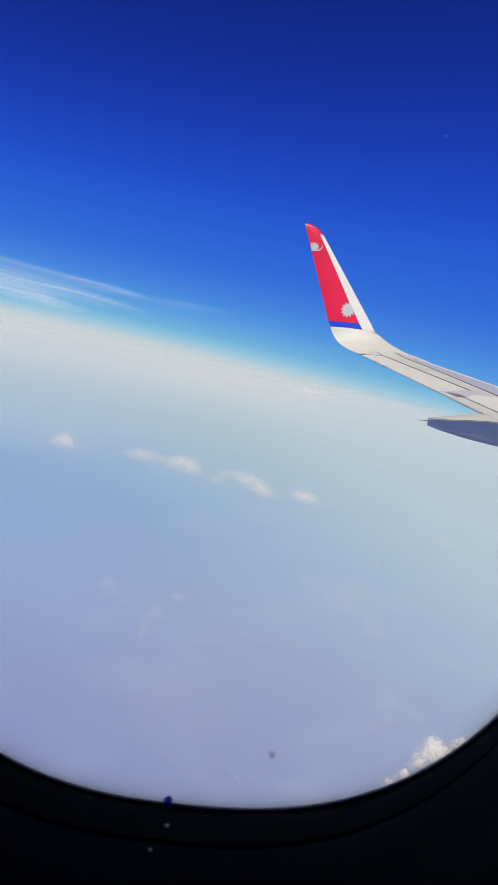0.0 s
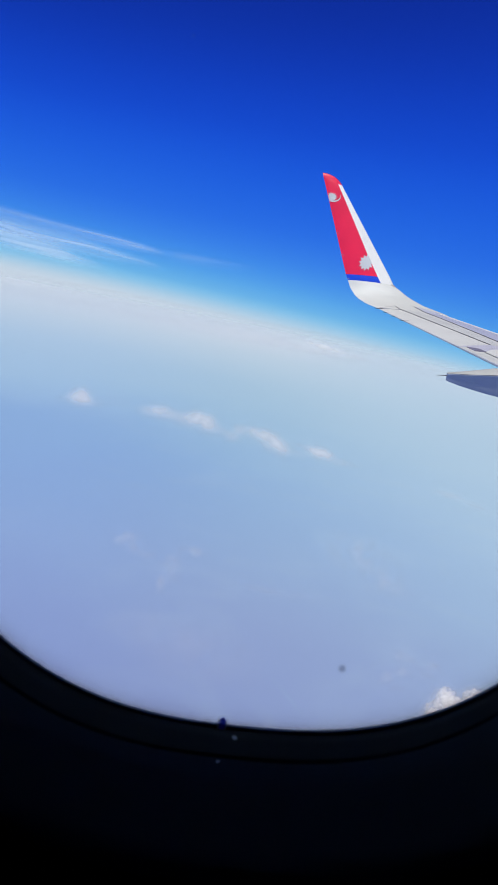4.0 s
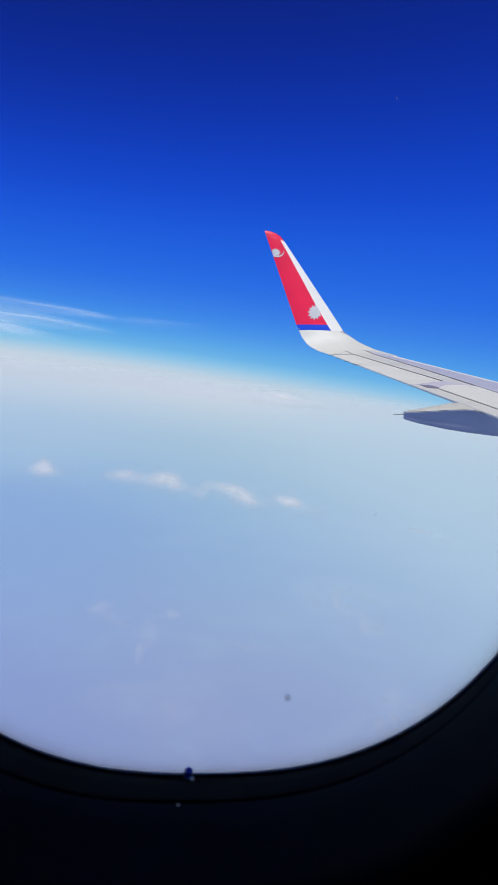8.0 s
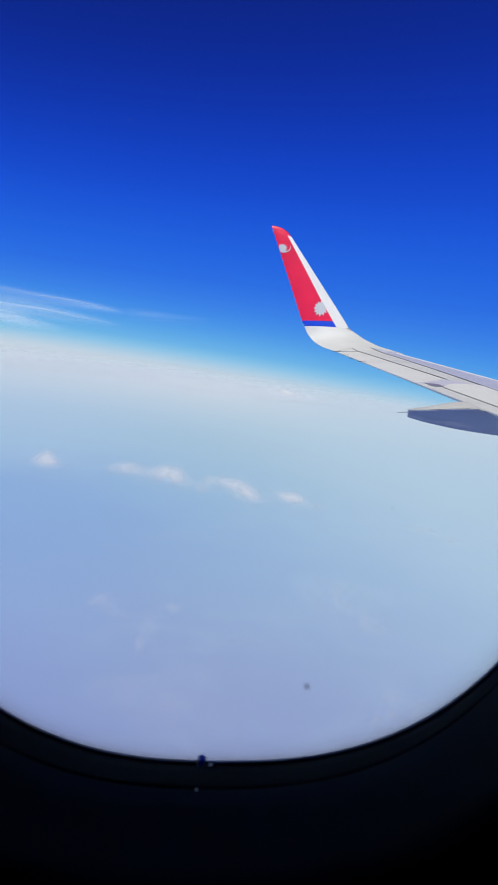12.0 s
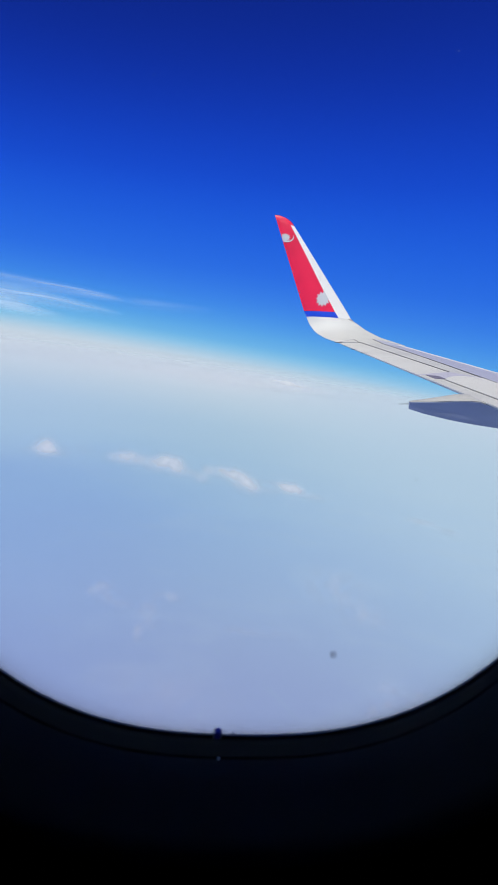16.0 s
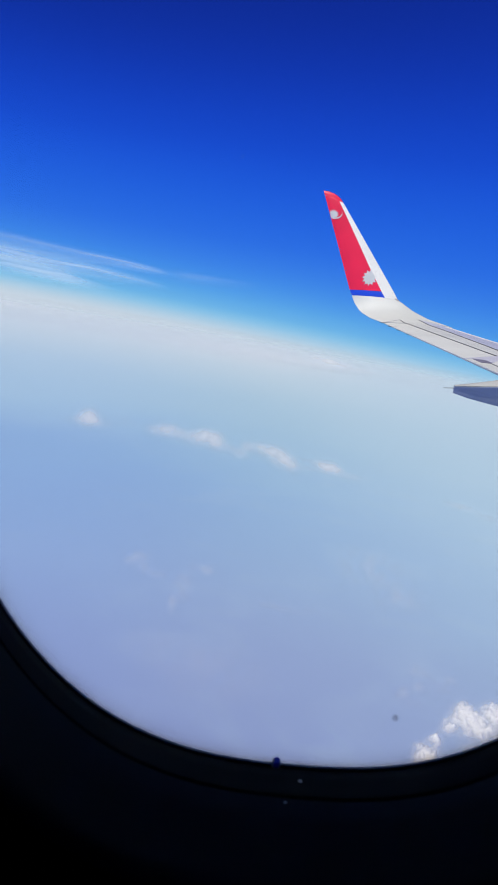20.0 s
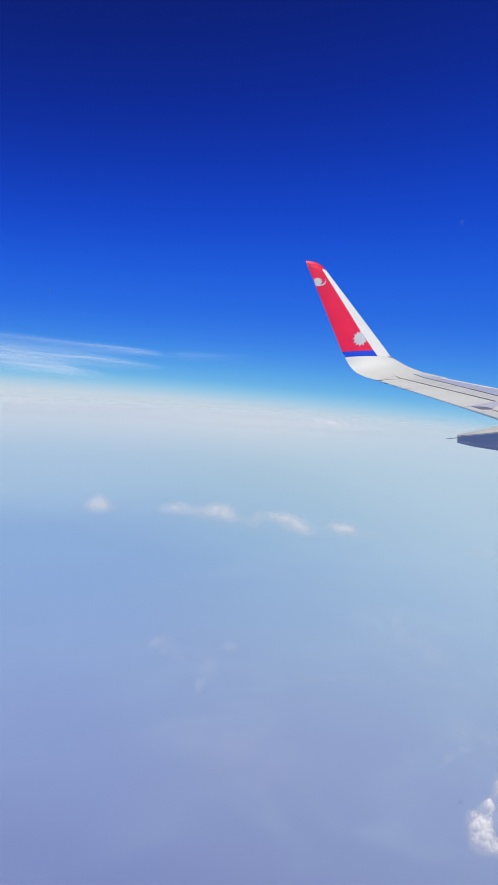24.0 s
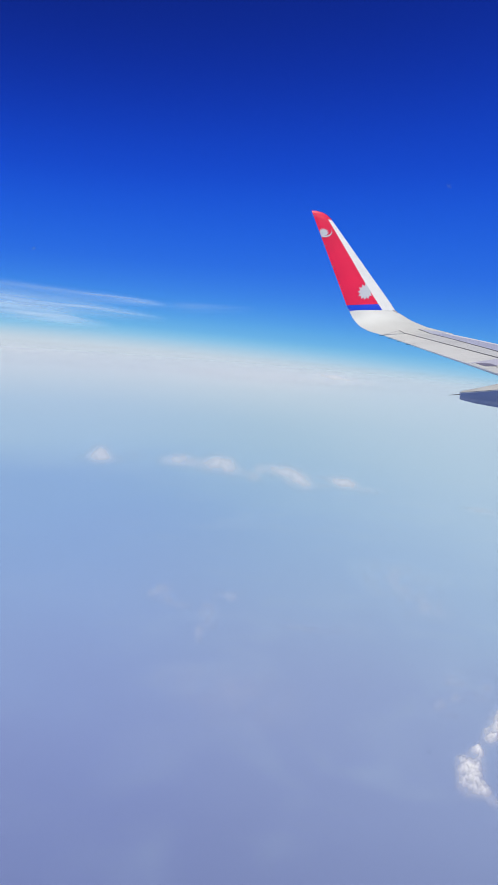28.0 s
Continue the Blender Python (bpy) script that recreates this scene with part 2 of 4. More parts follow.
def haze_material():
    """Milky haze layer, distance haze painted into its base colour: cream-white far out, pale blue in the middle,
    lavender below, with thin streaky veils.
    """
    m = bpy.data.materials.new("milky_blue_haze")
    m.use_nodes = True
    t = m.node_tree
    p = t.nodes["Principled BSDF"]
    p.inputs["Roughness"].default_value = 1.0
    p.inputs["Specular IOR Level"].default_value = 0.0
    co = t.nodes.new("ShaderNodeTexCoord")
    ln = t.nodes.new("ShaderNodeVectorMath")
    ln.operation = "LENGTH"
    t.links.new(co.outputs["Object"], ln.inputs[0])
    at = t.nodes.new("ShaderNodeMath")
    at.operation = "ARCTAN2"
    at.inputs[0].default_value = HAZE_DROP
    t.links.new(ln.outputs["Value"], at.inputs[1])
    # slow drift of the veil's edge
    wv = nd(t, "ShaderNodeTexNoise", Scale=0.0024, Detail=2.5, Roughness=0.6, Distortion=0.6)
    mp = t.nodes.new("ShaderNodeMapping")
    mp.inputs["Rotation"].default_value = (0, 0, radians(4))
    mp.inputs["Scale"].default_value = (0.8, 1.1, 1)
    t.links.new(co.outputs["Object"], mp.inputs[0])
    t.links.new(mp.outputs[0], wv.inputs["Vector"])
    near = t.nodes.new("ShaderNodeMapRange")
    near.interpolation_type = "SMOOTHSTEP"
    near.inputs["From Min"].default_value, near.inputs["From Max"].default_value = 700.0, 2200.0
    near.inputs["To Min"].default_value, near.inputs["To Max"].default_value = 1.0, 0.0
    t.links.new(ln.outputs["Value"], near.inputs["Value"])
    wc = t.nodes.new("ShaderNodeMath")
    wc.operation = "SUBTRACT"
    wc.inputs[1].default_value = 0.5
    t.links.new(wv.outputs["Fac"], wc.inputs[0])
    wn = t.nodes.new("ShaderNodeMath")
    wn.operation = "MULTIPLY"
    t.links.new(wc.outputs[0], wn.inputs[0])
    t.links.new(near.outputs[0], wn.inputs[1])
    k = t.nodes.new("ShaderNodeMath")
    k.operation = "MULTIPLY_ADD"
    k.inputs[1].default_value, k.inputs[2].default_value = 0.4, 1.0
    t.links.new(wn.outputs[0], k.inputs[0])
    sub = t.nodes.new("ShaderNodeMath")
    sub.operation = "MULTIPLY"
    t.links.new(at.outputs[0], sub.inputs[0])
    t.links.new(k.outputs[0], sub.inputs[1])
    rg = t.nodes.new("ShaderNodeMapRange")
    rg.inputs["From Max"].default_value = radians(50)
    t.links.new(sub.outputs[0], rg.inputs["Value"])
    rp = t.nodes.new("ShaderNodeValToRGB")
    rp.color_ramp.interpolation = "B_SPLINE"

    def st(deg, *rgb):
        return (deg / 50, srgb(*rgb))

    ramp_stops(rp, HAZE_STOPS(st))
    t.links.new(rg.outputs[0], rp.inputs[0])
    # colour mixed paler towards the nose, as thicker haze looks, and thin pale veils
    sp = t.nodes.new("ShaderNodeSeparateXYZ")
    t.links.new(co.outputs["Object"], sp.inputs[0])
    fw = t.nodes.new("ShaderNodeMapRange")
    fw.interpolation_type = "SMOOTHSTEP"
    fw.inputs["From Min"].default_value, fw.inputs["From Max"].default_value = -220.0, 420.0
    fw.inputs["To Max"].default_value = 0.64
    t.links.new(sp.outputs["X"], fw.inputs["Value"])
    vn = nd(t, "ShaderNodeTexNoise", Scale=0.011, Detail=3.0, Roughness=0.62, Distortion=1.2)
    t.links.new(mp.outputs[0], vn.inputs["Vector"])
    vr = t.nodes.new("ShaderNodeMapRange")
    vr.inputs["From Min"].default_value, vr.inputs["From Max"].default_value = 0.5, 0.8
    vr.inputs["To Max"].default_value = 0.16
    t.links.new(vn.outputs["Fac"], vr.inputs["Value"])
    vm = t.nodes.new("ShaderNodeMath")
    vm.operation = "MULTIPLY"
    t.links.new(vr.outputs[0], vm.inputs[0])
    t.links.new(near.outputs[0], vm.inputs[1])
    ad = t.nodes.new("ShaderNodeMath")
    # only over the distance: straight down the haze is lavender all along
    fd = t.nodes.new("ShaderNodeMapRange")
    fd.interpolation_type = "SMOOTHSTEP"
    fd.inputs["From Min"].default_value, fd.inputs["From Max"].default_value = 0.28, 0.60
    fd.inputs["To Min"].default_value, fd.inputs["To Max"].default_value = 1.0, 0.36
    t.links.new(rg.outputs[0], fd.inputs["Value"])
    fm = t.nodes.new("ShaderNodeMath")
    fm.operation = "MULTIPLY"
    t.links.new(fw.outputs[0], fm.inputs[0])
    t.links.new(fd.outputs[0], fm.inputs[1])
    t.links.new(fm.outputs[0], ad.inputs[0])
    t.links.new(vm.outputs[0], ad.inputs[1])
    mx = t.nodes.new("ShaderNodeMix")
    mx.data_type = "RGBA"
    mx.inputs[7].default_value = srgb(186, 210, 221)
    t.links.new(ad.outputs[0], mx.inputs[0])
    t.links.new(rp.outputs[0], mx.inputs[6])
    # haze tint towards the tail, coloured in by direction and distance
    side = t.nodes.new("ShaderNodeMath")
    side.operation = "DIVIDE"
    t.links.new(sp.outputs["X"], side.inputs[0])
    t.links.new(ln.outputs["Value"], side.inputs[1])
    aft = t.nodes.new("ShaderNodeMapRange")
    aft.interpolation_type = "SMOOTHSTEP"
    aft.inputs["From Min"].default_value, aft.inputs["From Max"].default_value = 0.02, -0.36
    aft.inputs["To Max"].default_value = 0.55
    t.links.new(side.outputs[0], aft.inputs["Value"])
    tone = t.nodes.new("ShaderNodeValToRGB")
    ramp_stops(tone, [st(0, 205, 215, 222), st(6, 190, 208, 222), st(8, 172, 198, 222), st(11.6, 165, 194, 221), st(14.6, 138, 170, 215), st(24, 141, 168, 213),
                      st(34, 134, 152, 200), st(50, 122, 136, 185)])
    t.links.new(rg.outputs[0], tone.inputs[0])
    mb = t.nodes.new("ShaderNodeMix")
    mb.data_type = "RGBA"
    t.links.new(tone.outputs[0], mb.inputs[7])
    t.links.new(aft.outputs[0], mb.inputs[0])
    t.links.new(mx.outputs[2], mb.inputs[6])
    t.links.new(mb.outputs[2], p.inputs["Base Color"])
    # the layer thins out towards the horizon
    th = t.nodes.new("ShaderNodeMapRange")
    th.interpolation_type = "SMOOTHSTEP"
    th.inputs["From Min"].default_value, th.inputs["From Max"].default_value = 2500.0, 4450.0
    th.inputs["To Min"].default_value, th.inputs["To Max"].default_value = 1.0, 0.0
    t.links.new(ln.outputs["Value"], th.inputs["Value"])
    t.links.new(th.outputs[0], p.inputs["Alpha"])
    return m


# base colours that stand in for haze at each angle below the horizon
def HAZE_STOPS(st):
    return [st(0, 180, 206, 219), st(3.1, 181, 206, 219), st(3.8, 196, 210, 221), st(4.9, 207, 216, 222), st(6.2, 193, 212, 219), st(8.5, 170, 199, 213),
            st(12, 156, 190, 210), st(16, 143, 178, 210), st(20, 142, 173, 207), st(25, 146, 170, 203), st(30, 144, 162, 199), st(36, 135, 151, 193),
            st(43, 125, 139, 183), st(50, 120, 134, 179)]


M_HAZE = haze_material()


# ---------------------------------------------------------------- helpers
def part(name, bm, mat, parent=None, label="", smooth=False):
    bmesh.ops.recalc_face_normals(bm, faces=bm.faces)
    me = bpy.data.meshes.new(name)
    bm.to_mesh(me)
    bm.free()
    me.materials.append(mat)
    if smooth:
        for f in me.polygons:
            f.use_smooth = True
        me.set_sharp_from_angle(angle=radians(32))
    ob = new(name, me)
    if parent:
        ob.parent = parent
    if label:
        tagged(ob, label)
    return ob


def empty(name, at, **tags):
    ob = new(name)
    ob.matrix_world = Matrix.Translation(at)
    ob.empty_display_size = 0.2
    return tagged(ob, **tags)


def place_under(ob, parent):
    """Parent without moving the mesh."""
    ob.parent = parent
    ob.matrix_parent_inverse = parent.matrix_basis.inverted()
    return ob


def loft(rings, close_ends=True, closed=True):
    """Skin between rings of equal length."""
    bm = bmesh.new()
    vs = [[bm.verts.new(p) for p in r] for r in rings]
    n = len(rings[0])
    for a, b in zip(vs, vs[1:]):
        for i in range(n if closed else n - 1):
            j = (i + 1) % n
            bm.faces.new((a[i], a[j], b[j], b[i]))
    if close_ends:
        bm.faces.new(vs[0])
        bm.faces.new(list(reversed(vs[-1])))
    return bm


def box_bm(lo, hi, bev=0.0):
    bm = bmesh.new()
    bmesh.ops.create_cube(bm, size=1.0)
    for v in bm.verts:
        v.co = Vector([lo[i] + (v.co[i] + 0.5) * (hi[i] - lo[i]) for i in range(3)])
    if bev:
        bmesh.ops.bevel(bm, geom=bm.edges[:], offset=bev, segments=2, affect="EDGES")
    return bm


# the aircraft climbs: its own axes are pitched nose-up about the eye point
PITCH = radians(8.4)
EYE = Vector((0, 0, 1.15))
TILT = Matrix.Translation(EYE) @ Matrix.Rotation(-PITCH, 4, "Y") @ Matrix.Translation(-EYE)


def tilted(bm):
    bm.transform(TILT)
    return bm


# ---------------------------------------------------------------- haze layer (the ground seen from height)
bm = bmesh.new()
rings = [0.0, 150, 350, 700, 1300, 2200, 3400, 4300, 4780]
N = 96
centre = bm.verts.new((0, 0, 0))
prev = None
for r in rings[1:]:
    cur = [bm.verts.new((r * math.cos(2 * math.pi * i / N), r * math.sin(2 * math.pi * i / N), 0)) for i in range(N)]
    for i in range(N):
        j = (i + 1) % N
        bm.faces.new((centre, cur[i], cur[j]) if prev is None else (prev[i], cur[i], cur[j], prev[j]))
    prev = cur
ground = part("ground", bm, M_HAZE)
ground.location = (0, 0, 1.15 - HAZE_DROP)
tagged(ground, "pale blue milky haze layer over the land below", "haze", kind="structure")

# ---------------------------------------------------------------- cabin
WIN_C, WIN_A, WIN_B, WIN_N = (-0.0193, 1.1898), 0.1164, 0.1656, 2.5
SEG = 128


def outline(off, y):
    """Rounded window outline grown by off metres, at depth y."""
    pts = []
    a, b = WIN_A + off, WIN_B + off
    for i in range(SEG):
        th = 2 * math.pi * i / SEG
        c, s = math.cos(th), math.sin(th)
        k = (abs(c) ** WIN_N + abs(s) ** WIN_N) ** (-1 / WIN_N)
        pts.append((WIN_C[0] + a * c * k, y, WIN_C[1] + b * s * k))
    return pts


def rect_loop(x0, x1, z0, z1, y):
    pts = []
    for i in range(SEG):
        th = 2 * math.pi * i / SEG
        c, s = math.cos(th), math.sin(th)
        tx = ((x1 if c > 0 else x0) - WIN_C[0]) / c if abs(c) > 1e-9 else 1e9
        tz = ((z1 if s > 0 else z0) - WIN_C[1]) / s if abs(s) > 1e-9 else 1e9
        k = min(tx, tz)
        pts.append((WIN_C[0] + c * k, y, WIN_C[1] + s * k))
    for cx in (x0, x1):
        for cz in (z0, z1):
            i = min(range(SEG), key=lambda q: (pts[q][0] - cx) ** 2 + (pts[q][2] - cz) ** 2)
            pts[i] = (cx, y, cz)
    return pts


CAB = dict(x0=-6.0, x1=11.0, z0=-2.2, z1=2.3)
bm = loft([rect_loop(CAB["x0"], CAB["x1"], CAB["z0"], CAB["z1"], 0.215), outline(0.05, 0.215), outline(0.05, 0.108),
           rect_loop(CAB["x0"], CAB["x1"], CAB["z0"], CAB["z1"], 0.108)], close_ends=False)
wall = part("wall_port", tilted(bm), M_PANEL)
tagged(wall, "grey plastic cabin sidewall panel around the window", "wall", kind="structure")

for nm, lo, hi, mat, lab, cat in (
        ("floor", (-6, -3.6, -0.1), (11, 0.105, 0.0), M_CARPET, "dark blue carpeted cabin floor", "floor"),
        ("ceiling", (-6, -3.6, 2.15), (11, 0.105, 2.25), M_CEIL, "plain pale plastic cabin ceiling", "ceiling"),
        ("wall_starboard", (-6, -3.7, -0.1), (11, -3.6, 2.25), M_PANEL, "plain grey plastic far cabin wall", "wall"),
        ("wall_front", (11, -3.6, -0.1), (11.1, 0.105, 2.25), M_PANEL, "plain grey forward cabin bulkhead", "wall"),
        ("wall_rear", (-6.1, -3.6, -0.1), (-6, 0.105, 2.25), M_PANEL, "plain grey rear cabin bulkhead", "wall")):
    tagged(part(nm, tilted(box_bm(lo, hi)), mat), lab, cat, kind="structure")

# window: outer rim, reveal, bezel, two panes
win = empty("window_1", (0, 0.15, 1.0), label="rounded cabin window in a dark moulded surround", category="window", kind="structure")


def wpart(name, bm, mat, label="", smooth=True):
    return place_under(part(name, tilted(bm), mat, None, label, smooth), win)


# nested rings from the outer skin towards the cabin
wpart("window_frame", loft([outline(0.0498, 0.2146), outline(0.044, 0.2152), outline(0.036, 0.214), outline(0.0045, 0.1875), outline(0.0012, 0.1862),
                            outline(0.0, 0.1848), outline(0.0004, 0.1838), outline(0.0498, 0.1838)], close_ends=False), M_RIM,
      "black rubber rim around the outer pane")
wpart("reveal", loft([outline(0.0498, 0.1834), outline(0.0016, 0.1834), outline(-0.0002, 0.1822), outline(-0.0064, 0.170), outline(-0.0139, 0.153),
                      outline(-0.0134, 0.1515), outline(0.0498, 0.1515)], close_ends=False), M_REVEAL, "inner reveal, its shade put in as near-black")
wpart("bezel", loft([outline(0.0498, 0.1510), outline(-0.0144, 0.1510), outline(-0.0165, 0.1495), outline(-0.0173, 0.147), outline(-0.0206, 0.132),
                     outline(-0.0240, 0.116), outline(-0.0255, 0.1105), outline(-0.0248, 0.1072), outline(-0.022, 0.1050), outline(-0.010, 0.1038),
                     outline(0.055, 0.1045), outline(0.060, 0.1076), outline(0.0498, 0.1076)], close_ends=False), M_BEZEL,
      "moulded plastic window surround, shade in its near-black colour")
# glint along the pane's edge, added as a thin pale ring
wpart("rim_glint", loft([outline(0.0004, 0.1846), outline(-0.00020, 0.1847), outline(-0.00026, 0.18445), outline(-0.00020, 0.1842), outline(0.0004, 0.1843)], close_ends=False),
      M_FROST, "thin pale ring drawn for the rim's glint")
# near-black ring added where the groove shows dark
wpart("groove_ring", loft([outline(-0.0130, 0.1545), outline(-0.0148, 0.1530), outline(-0.0150, 0.1512), outline(-0.0124, 0.1508)], close_ends=False), M_GROOVE,
      "near-black ring drawn for the groove between reveal and surround")


def pane_bm(off, y0, y1):
    return loft([outline(off, y0), outline(off, y1)])


outer = wpart("outer_pane", pane_bm(0.006, 0.1885, 0.1925), M_PANE, "clear outer acrylic pane", False)
inner = wpart("inner_pane", pane_bm(-0.0140, 0.1395, 0.1415), M_PANE, "clear scratch pane with a small breather hole", False)
for g in (outer, inner):
    g.visible_shadow = False


def grain(name, at, size, mat, parent, flat=0.4, label="", seed=1, stretch=1.0):
    """A small uneven crumb."""
    bm = bmesh.new()
    bmesh.ops.create_icosphere(bm, subdivisions=2, radius=size)
    for v in bm.verts:
        k = 1 + 0.35 * noise.noise(v.co / size * 1.3 + Vector((seed * 3.1, 0, 0)))
        v.co = Vector((v.co.x * k * stretch, v.co.y * flat * k, v.co.z * k)) + Vector(at)
    ob = part(name, bm, mat, None, label, True)
    return place_under(ob, parent)


# tinted ring on the outer pane imitating its soft light fringe, thickening towards the rim
OFFS = (-0.0060, -0.0030, -0.0010, 0.0006, 0.0016, 0.0026, 0.006)
me_fringe = bpy.data.meshes.new("edge_fringe")
me_fringe.from_pydata([tuple(TILT @ Vector(p)) for o in OFFS for p in outline(o, 0.1882)], [],
                    [(k * SEG + i, k * SEG + (i + 1) % SEG, (k + 1) * SEG + (i + 1) % SEG, (k + 1) * SEG + i) for k in range(len(OFFS) - 1) for i in range(SEG)])
cover = me_fringe.attributes.new("fringe_cover", "FLOAT", "POINT")
cover.data.foreach_set("value", [d for d in (0.0, 0.04, 0.11, 0.23, 0.40, 0.62, 0.85) for i in range(SEG)])
me_fringe.materials.append(M_FRINGE)
place_under(tagged(new("edge_fringe", me_fringe), "grey-brown tint for the soft light fringe along the pane's rim"), outer)


def scratch(x0, z0, x1, z1, w, y=0.1880, label="thin pale scratch"):
    """The slanted flank of a hair-fine groove between two points of a pane."""
    a, b = Vector((x0, y, z0)), Vector((x1, y, z1))
    side = (b - a).cross(Vector((0, 1, 0))).normalized() * w
    verts = []
    for i in range(7):
        k = i / 6
        c = a.lerp(b, k) + side * (2.2 * math.sin(k * 5.0))
        q = 0.25 + math.sin(math.pi * k)
        verts += [c - side * q, c + side * q - Vector((0, 0.7 * w * q, 0))]
    me = bpy.data.meshes.new("scratch")
    me.from_pydata([tuple(p) for p in verts], [], [(2 * i, 2 * i + 2, 2 * i + 3, 2 * i + 1) for i in range(6)])
    me.materials.append(M_SCRATCH)
    place_under(tagged(new("scratch", me), label), outer)


scratch(0.0050, 1.0389, 0.0186, 1.0279, 0.00008)
scratch(-0.0108, 1.0471, -0.0084, 1.0458, 0.00010)
scratch(-0.0251, 1.0540, -0.0236, 1.0533, 0.00010)
scratch(-0.0126, 1.0256, -0.0112, 1.0232, 0.00010)
scratch(-0.0104, 1.0198, -0.0096, 1.0188, 0.00010)

# breather hole: a short dark collar in the scratch pane
bm = bmesh.new()
cen = Vector((0.0157, 0.1390, 1.0753))
prof = [(0.00012, 0.0), (0.00072, 0.0), (0.00072, 0.0005), (0.00012, 0.0005)]
rr = [[(cen.x + r * math.cos(2 * math.pi * i / 24), cen.y + y, cen.z + r * math.sin(2 * math.pi * i / 24)) for r, y in prof] for i in range(24)]
vs = [[bm.verts.new(p) for p in r] for r in rr]
for i in range(24):
    for j in range(4):
        bm.faces.new((vs[i][j], vs[(i + 1) % 24][j], vs[(i + 1) % 24][(j + 1) % 4], vs[i][(j + 1) % 4]))
place_under(part("breather_hole", bm, M_SPECK, None, "small grey breather hole"), inner)

# blue chip wedged on the rim and crumbs along the lower edge
bm = box_bm((-0.0064, 0.1830, 1.0205), (-0.0047, 0.1862, 1.0234), 0.0004)
place_under(part("blue_chip", bm, M_CHIP, None, "tiny dark blue plastic chip"), win)
for dx in (-0.0011, 0.0011):
    bm = box_bm((-0.0056 + dx - 0.00018, 0.1832, 1.0205), (-0.0056 + dx + 0.00018, 0.1860, 1.0228), 0.00008)
    place_under(part("chip_edge", bm, M_GLINT, None, "pale worn edge of the chip"), win)
grain("crumb", (-0.0030, 0.1387, 1.0535), 0.00032, M_FROST, inner, 0.6, "pale dust crumb", 2, 1.5)
grain("crumb", (-0.0054, 0.1387, 1.0467), 0.00026, M_FROST, inner, 0.6, "pale dust crumb", 3, 1.2)
for i, (x, y, z, r) in enumerate(((-0.0480, 0.1878, 1.2013, 0.00014), (0.0277, 0.1878, 1.2174, 0.00015))):
    grain("dust_speck", (x, y, z), r, M_FROST, outer, 0.4, "tiny pale dust speck", 11 + i, 1.4)
for i, (x, y, z, r) in enumerate(((0.0385, 0.1878, 1.107, 0.00022), (0.003, 0.1878, 1.085, 0.0002),
                                  (0.0445, 0.1878, 1.190, 0.00012))):
    grain("dust_speck", (x, y, z), r, M_SPECK, outer, 0.4, "tiny grey dust speck", 5 + i, 1.2)


# ---------------------------------------------------------------- wing
def lerp(a, b, k):
    return a + (b - a) * k


def te(y):
    if y < 4.7:
        return Vector((1.56 - 0.279 * (4.7 - 14.5), y, 1.042 + 0.083 * (y - 14.5)))
    return Vector((1.56 - 0.279 * (y - 14.5), y, 1.042 + 0.083 * (y - 14.5)))


def le(y):
    return Vector((2.98 - 0.52 * (y - 14.6), y, 1.194 + 0.0904 * (y - 14.6)))


def upper(y, u):
    """Point of the wing's upper skin, u from trailing (0) to leading edge (1)."""
    a, b = te(y), le(y)
    c = b.x - a.x
    p = a.lerp(b, u)
    nose = max(0.0, (u - 0.9) / 0.1)
    p.z += c * (CAMBER * math.sin(math.pi * min(u, 0.98)) ** 1.0 - 0.018 * nose ** 2.2)
    return p


CAMBER = 0.022


def thick(y, u):
    c = le(y).x - te(y).x
    return c * 0.115 * (0.05 + 2.1 * (u ** 0.75) * math.sqrt(max(0.0, 1 - u)) )


def val(v, x):
    return v(x) if callable(v) else v


def wing_piece(y0, y1, u0, u1, ny=4, nu=8, lift=0.0, slab=None):
    """Closed solid of the wing between two span stations (may follow u) and two chord fractions (may follow y)."""
    rings = []
    for i in range(ny + 1):
        ym = lerp(val(y0, 0.2), val(y1, 0.2), i / ny)
        a, b = val(u0, ym), val(u1, ym)
        us = [lerp(a, b, (j / nu)) for j in range(nu + 1)]
        if b > 0.99:
            us = [a + (b - a) * math.sin(j / nu * math.pi / 2) for j in range(nu + 1)]
        ys = [lerp(val(y0, u), val(y1, u), i / ny) for u in us]
        top = [upper(y, u) + Vector((0, 0, lift)) for y, u in zip(ys, us)]
        bot = [upper(y, u) + Vector((0, 0, lift - max(0.006, slab if slab else thick(y, u)))) for y, u in zip(ys, us)]
        rings.append(top + bot[::-1])
    return loft(rings)


wing = empty("wing", (7.0, 0.22, -0.1), label="grey airliner wing with a red and white upturned winglet", category="wing")


def gpart(name, bm, mat, label="", parent=None, smooth=False):
    return place_under(part(name, bm, mat, None, label, smooth), parent or wing)


def skin_line(y):
    """Chord fraction of the long joint between the painted skin and the bare forward skin."""
    return max(0.43, min(0.64, 0.554 + 0.054 * (y - 12.75)))


def aileron_end(u):
    return 11.05 + 1.15 * u


def spoiler_end(u):
    k = u - 0.108
    return 10.68 + 3.086 * k - 7.0 * k * k


